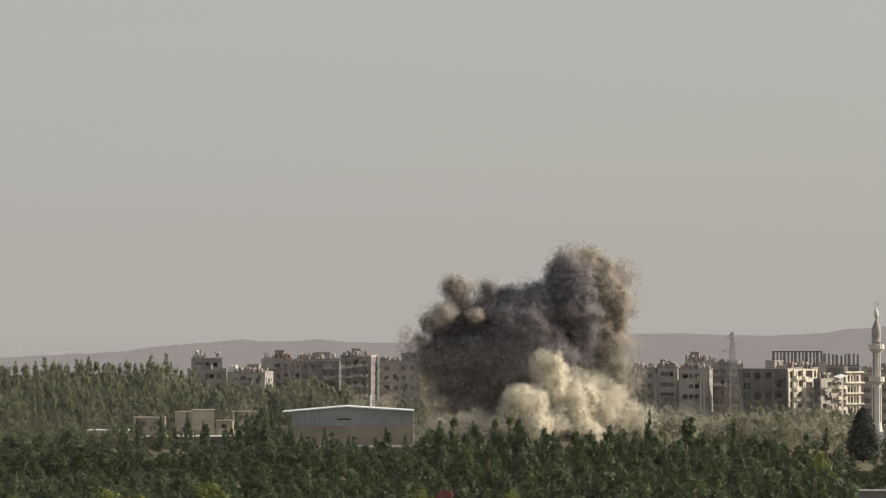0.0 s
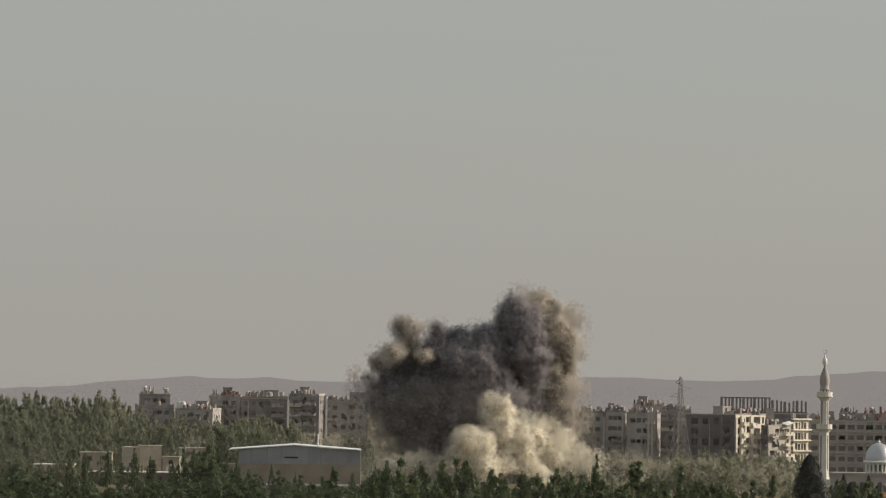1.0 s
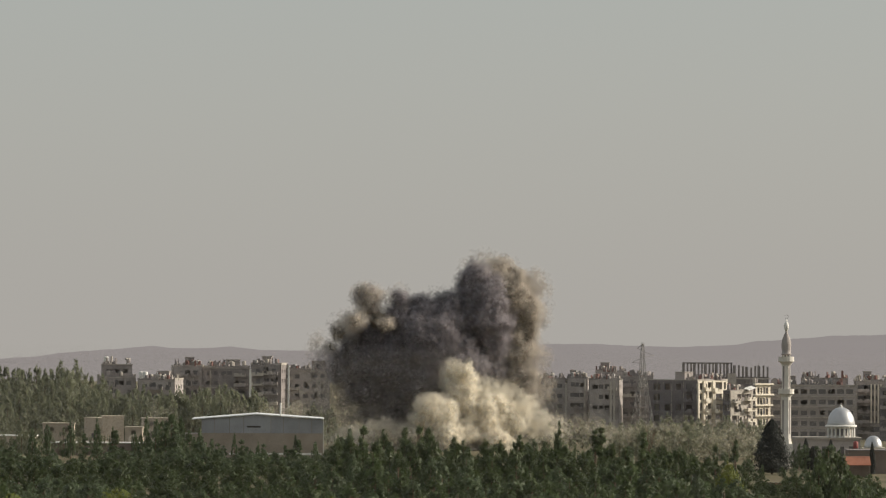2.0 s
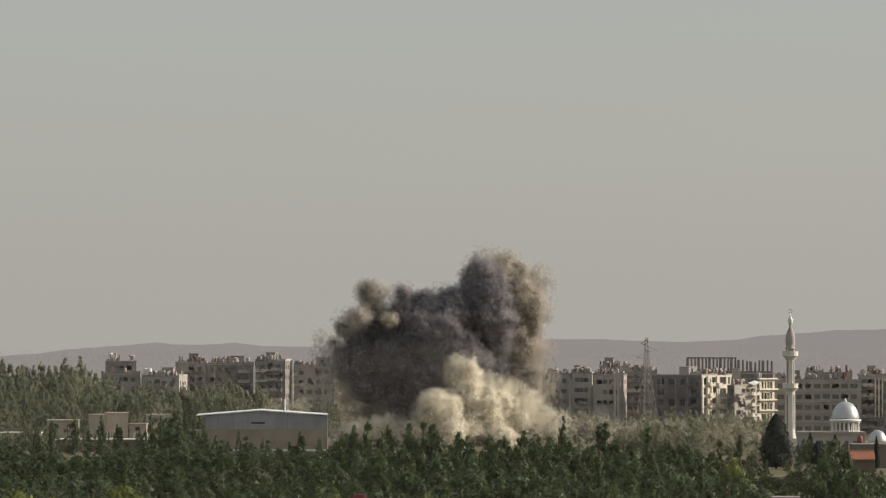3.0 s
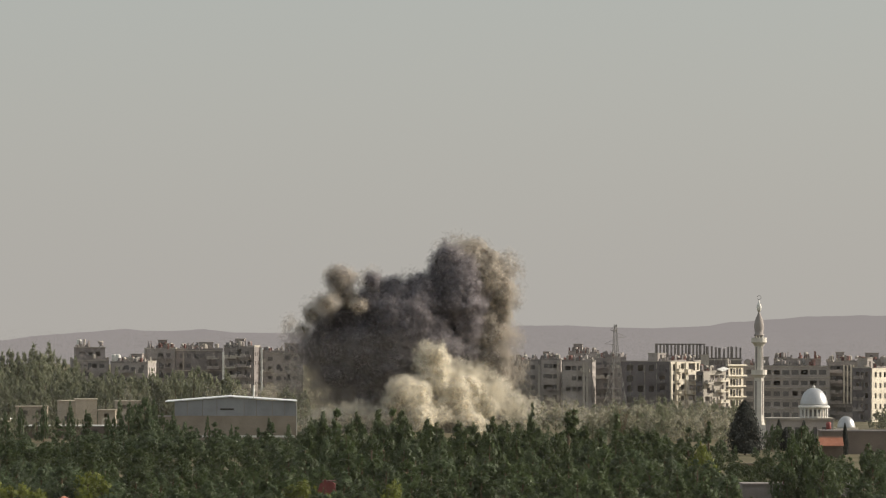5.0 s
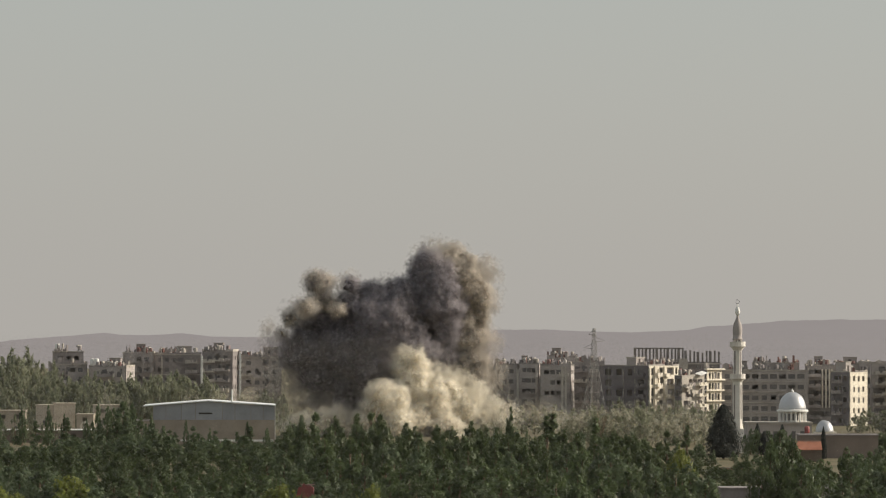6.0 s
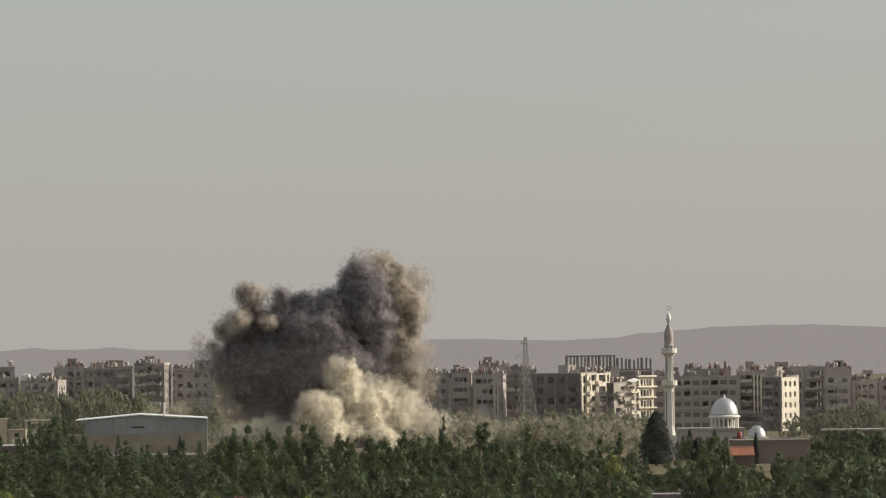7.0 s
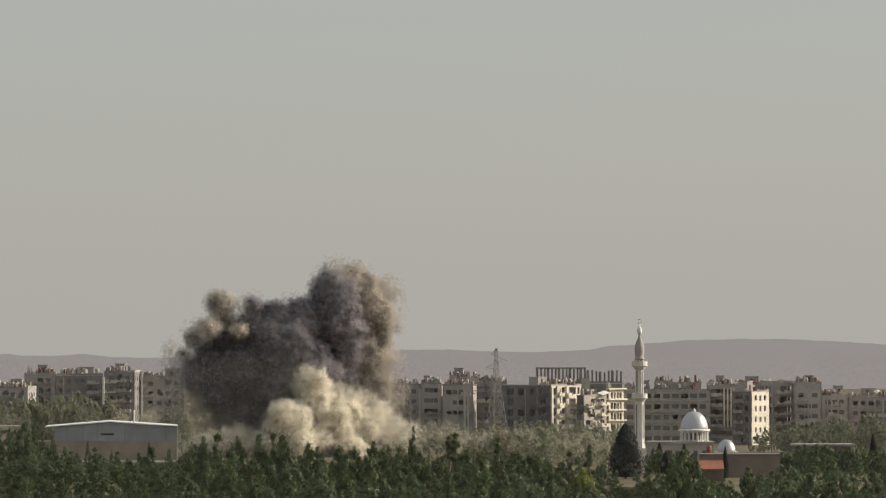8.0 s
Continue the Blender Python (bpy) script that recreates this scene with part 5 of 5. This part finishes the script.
def thickness(p, lobes, puffy, seed):
    """Cloud density at the points: the fullest of the lobes, eaten into by rolling noise."""
    best = np.zeros(len(p))
    near = np.zeros(len(p), dtype=bool)
    for c, r, rho in lobes:
        near |= ((p - c) ** 2).sum(1) < (1.5 * r) ** 2
    p = p[near]
    roll, top = np.zeros(len(p)), np.zeros(len(p))
    for k, (size, amount) in enumerate(((9.0, 0.36), (4.2, 0.34), (2.0, 0.24), (1.0, 0.14))):
        n = lattice(p / size + 31.7 * k, seed + k)
        # folded noise bulges outwards between sharp creases
        roll += amount * ((0.45 - np.abs(n)) * 1.5 * puffy + n * (1 - puffy))
    for c, r, rho in lobes:
        d = 1 - np.linalg.norm((p - c) * np.array([1.0, 0.9, 1.0]), axis=1) / r
        edge = min(0.9, max(0.3, 3.2 / r)) if rho > 0.5 else 0.9
        t = np.clip((d + roll * min(1.0, 4.5 / r) * (1.0 if rho > 0.5 else 0.8)) / edge, 0, 1)
        top = np.maximum(top, rho * t * t * (3 - 2 * t))
    best[near] = top
    return best


SOOT = place([(697, 568, 82, 0, 1), (640, 600, 64, -2, 1), (745, 600, 72, 2, 1), (690, 628, 68, 0, 1), (800, 520, 58, 2, 1), (797, 480, 47, 2, 1), (786, 456, 34, 0, 1), (740, 530, 52, 0, 1),
              (690, 522, 40, -2, 1), (652, 535, 38, -4, 1), (590, 604, 48, -2, 1), (558, 612, 36, -2, 1), (600, 650, 48, 0, 1), (640, 664, 44, 0, 1), (652, 492, 20, -6, 1), (803, 562, 54, 4, 1), (806, 610, 44, 6, 1), (720, 665, 44, 2, 1),
              (597, 492, 27, -6, 0.9), (604, 515, 24, -6, 0.9), (612, 562, 42, -2, 1), (575, 575, 32, -2, 1), (548, 640, 34, 0, 0.3), (565, 672, 38, 0, 0.3), (520, 604, 30, 0, 0.2), (600, 692, 36, 0, 0.7), (640, 702, 36, 0, 1), (688, 700, 36, 0, 1), (570, 700, 30, 0, 0.3)])
BROWN = place([(597, 490, 28, -6, 1), (600, 510, 25, -6, 1), (612, 524, 22, -6, 1), (572, 536, 24, -12, 1), (548, 552, 19, -10, 1), (532, 578, 17, -6, 1), (628, 536, 20, -12, 1),
               (840, 480, 50, 8, 1), (862, 512, 44, 10, 1), (868, 548, 36, 10, 1), (850, 582, 48, 10, 1), (855, 630, 44, 10, 1), (858, 665, 40, 10, 1), (830, 448, 30, 8, 1),
               (597, 495, 36, -6, 0.25), (560, 545, 34, -10, 0.2), (650, 500, 34, -4, 0.2), (720, 500, 34, 0, 0.2), (800, 445, 44, 2, 0.2), (890, 520, 40, 12, 0.3), (886, 470, 38, 10, 0.3), (888, 595, 44, 12, 0.25), (888, 650, 48, 12, 0.22), (516, 600, 34, 0, 0.14), (506, 575, 26, 0, 0.14), (530, 655, 42, 0, 0.12), (545, 690, 36, 4, 0.1)])
DUST = place([(760, 620, 27, -14, 1), (748, 638, 22, -14, 1), (780, 634, 22, -12, 1), (764, 668, 32, -14, 1), (706, 690, 27, -24, 1), (688, 706, 24, -24, 1), (732, 694, 26, -22, 1), (722, 722, 36, -20, 1), (790, 698, 42, -12, 1),
              (818, 694, 40, -8, 1), (770, 728, 40, -14, 1), (842, 716, 36, -6, 1), (812, 738, 40, -12, 1), (735, 742, 34, -22, 1), (676, 735, 26, -24, 1), (805, 655, 34, -6, 0.3), (835, 668, 40, -4, 0.25),
              (868, 694, 44, -4, 0.4), (900, 712, 38, -2, 0.3), (930, 722, 32, 0, 0.16), (600, 740, 31, -24, 0.9), (568, 742, 28, -22, 0.8), (632, 735, 27, -24, 0.9), (660, 732, 24, -24, 0.9), (545, 736, 26, -10, 0.16)])
DRIFT = place([(930, 705, 44, 2, 0.05), (975, 716, 42, 2, 0.12), (1020, 724, 38, -6, 0.12), (1060, 730, 38, -96, 0.12), (1105, 737, 38, -100, 0.1), (1150, 737, 40, -104, 0.1), (1195, 738, 42, -108, 0.1), (1240, 740, 40, -110, 0.1), (1285, 746, 34, -110, 0.08),
               (1085, 752, 22, -102, 0.15), (1030, 745, 24, -40, 0.2), (1170, 766, 20, -110, 0.15), (1215, 770, 18, -112, 0.12), (510, 690, 40, 0, 0.12), (465, 694, 36, 20, 0.12), (420, 698, 32, 20, 0.09), (370, 694, 26, 20, 0.05), (215, 702, 30, -10, 0.04), (255, 700, 26, -8, 0.04)])
KINDS = (("soot", SOOT, 0.6), ("brown", BROWN, 0.75), ("dust", DUST, 0.9), ("drift", DRIFT, 0.0))


def smoke_flecks(step, soft_count, core_count, rng):
    """Flecks for each kind of smoke, drawn cell by cell from the density; the hidden inside stays empty."""
    every = [lobe for k, lobes, puffy in KINDS for lobe in lobes]
    lo = np.min([c - r * 1.35 for c, r, rho in every], axis=0)
    hi = np.max([c + r * 1.35 for c, r, rho in every], axis=0)
    lo[2] = 0.3
    size = np.ceil((hi - lo) / step).astype(int)
    cells = np.stack(np.meshgrid(*[np.arange(k) for k in size], indexing="ij"), -1).reshape(-1, 3)
    p = lo + (cells + 0.5) * step
    near = np.zeros(len(p), dtype=bool)
    for c, r, rho in every:
        near |= ((p - c) ** 2).sum(1) < (1.4 * r) ** 2
    where = np.flatnonzero(near)
    p = p[where]
    fields = [thickness(p, lobes, puffy, 11 * k) for k, (name, lobes, puffy) in enumerate(KINDS)]
    total = np.maximum.reduce(fields)
    full = np.zeros(len(cells))
    full[where] = total
    full = full.reshape(size)
    deep = full > 0.9
    reach = int(round(1.9 / step))
    for axis in range(3):
        deep = deep & np.roll(deep, reach, axis) & np.roll(deep, -reach, axis)
    slope = np.stack(np.gradient(full), -1).reshape(-1, 3)[where]
    hidden = deep.reshape(-1)[where]
    weights = np.stack([f ** 2 * b for f, b in zip(fields, (1.0, 1.0, 1.6, 0.5))], 1)
    weights = np.cumsum(weights / np.maximum(weights.sum(1), 1e-9)[:, None], axis=1)
    skin = total < 0.9
    expect = np.where(skin, total * soft_count, core_count) * step ** 3 * ~hidden
    count = rng.poisson(expect)
    idx = np.repeat(np.arange(len(p)), count)
    pts = p[idx] + rng.uniform(-0.5, 0.5, (len(idx), 3)) * step
    kind = (rng.uniform(0, 1, len(idx))[:, None] > weights[idx]).sum(1)
    sizes = np.where(skin[idx], 0.74, 0.33) * rng.uniform(0.7, 1.3, len(idx))
    return pts, np.clip(kind, 0, 3), sizes, -slope[idx], skin[idx]


rng = np.random.default_rng(8)
fleck_at, fleck_kind, fleck_size, fleck_out, fleck_soft = smoke_flecks(0.6, 17.0, 15.0, rng)
plume = thing("smoke_plume", Matrix.Identity(4), "dark grey brown rolling smoke over pale rising dust", "smoke", kind="stuff")
drift = thing("dust_drift", Matrix.Identity(4), "thin tan dust drifting along the ground past the trees", "dust", kind="stuff")
for (k, (name, lobes, puffy)), soft in itertools.product(enumerate(KINDS), (False, True)):
    sel = (fleck_kind == k) & (fleck_soft == soft)
    if not sel.any():
        continue
    # each fleck lies along the slope of the cloud round it
    out = fleck_out[sel] + rng.normal(size=(sel.sum(), 3)) * 0.02
    out /= np.maximum(np.linalg.norm(out, axis=1), 1e-6)[:, None]
    me = flakes(name, fleck_at[sel], fleck_size[sel], M_SMOKE[name, 0.1 if soft else 1.0], rng, 3, out + rng.normal(size=out.shape) * (0.8 if soft else 0.0), 0.95)
    me.normals_split_custom_set_from_vertices(np.repeat(out, 3, axis=0).tolist())
    part({"soot": "dark_smoke", "brown": "brown_smoke", "dust": "pale_dust", "drift": "dust"}[name], me, None, drift if name == "drift" else plume)

# dusty air: fine motes spread evenly over two stretches, too small to tell apart


def dusty_air(label, d, v0, v1, fade, size, material, rng):
    step = 1.7
    u, v = np.meshgrid(np.arange(-280, 1850, step), np.arange(v0, v1, step))
    u = u.ravel() + rng.uniform(-0.45, 0.45, u.size)
    v = v.ravel() + rng.uniform(-0.45, 0.45, v.size)
    dd = d + rng.uniform(-3, 3, u.size)
    at = np.stack([(u - 784) / F * dd, dd, 23.0 - (v - 600) / F * dd], 1)
    sizes = size * np.sqrt(np.clip((v - v0) / fade, 0.02, 1)) * rng.uniform(0.9, 1.1, u.size)
    keep = at[:, 2] > 0.2
    air = thing("dust_haze", Matrix.Identity(4), label, "dust", kind="stuff")
    part("dust", flakes("dust", at[keep], sizes[keep], material, rng, 3), None, air)


dusty_air("fine pale dust hanging in the air before the flats", 1035.0, 572, 786, 34, 0.155, M_MOTES_FAR, rng)
dusty_air("fine pale dust hanging in the air over the grove", 470.0, 690, 908, 40, 0.064, M_MOTES, rng)
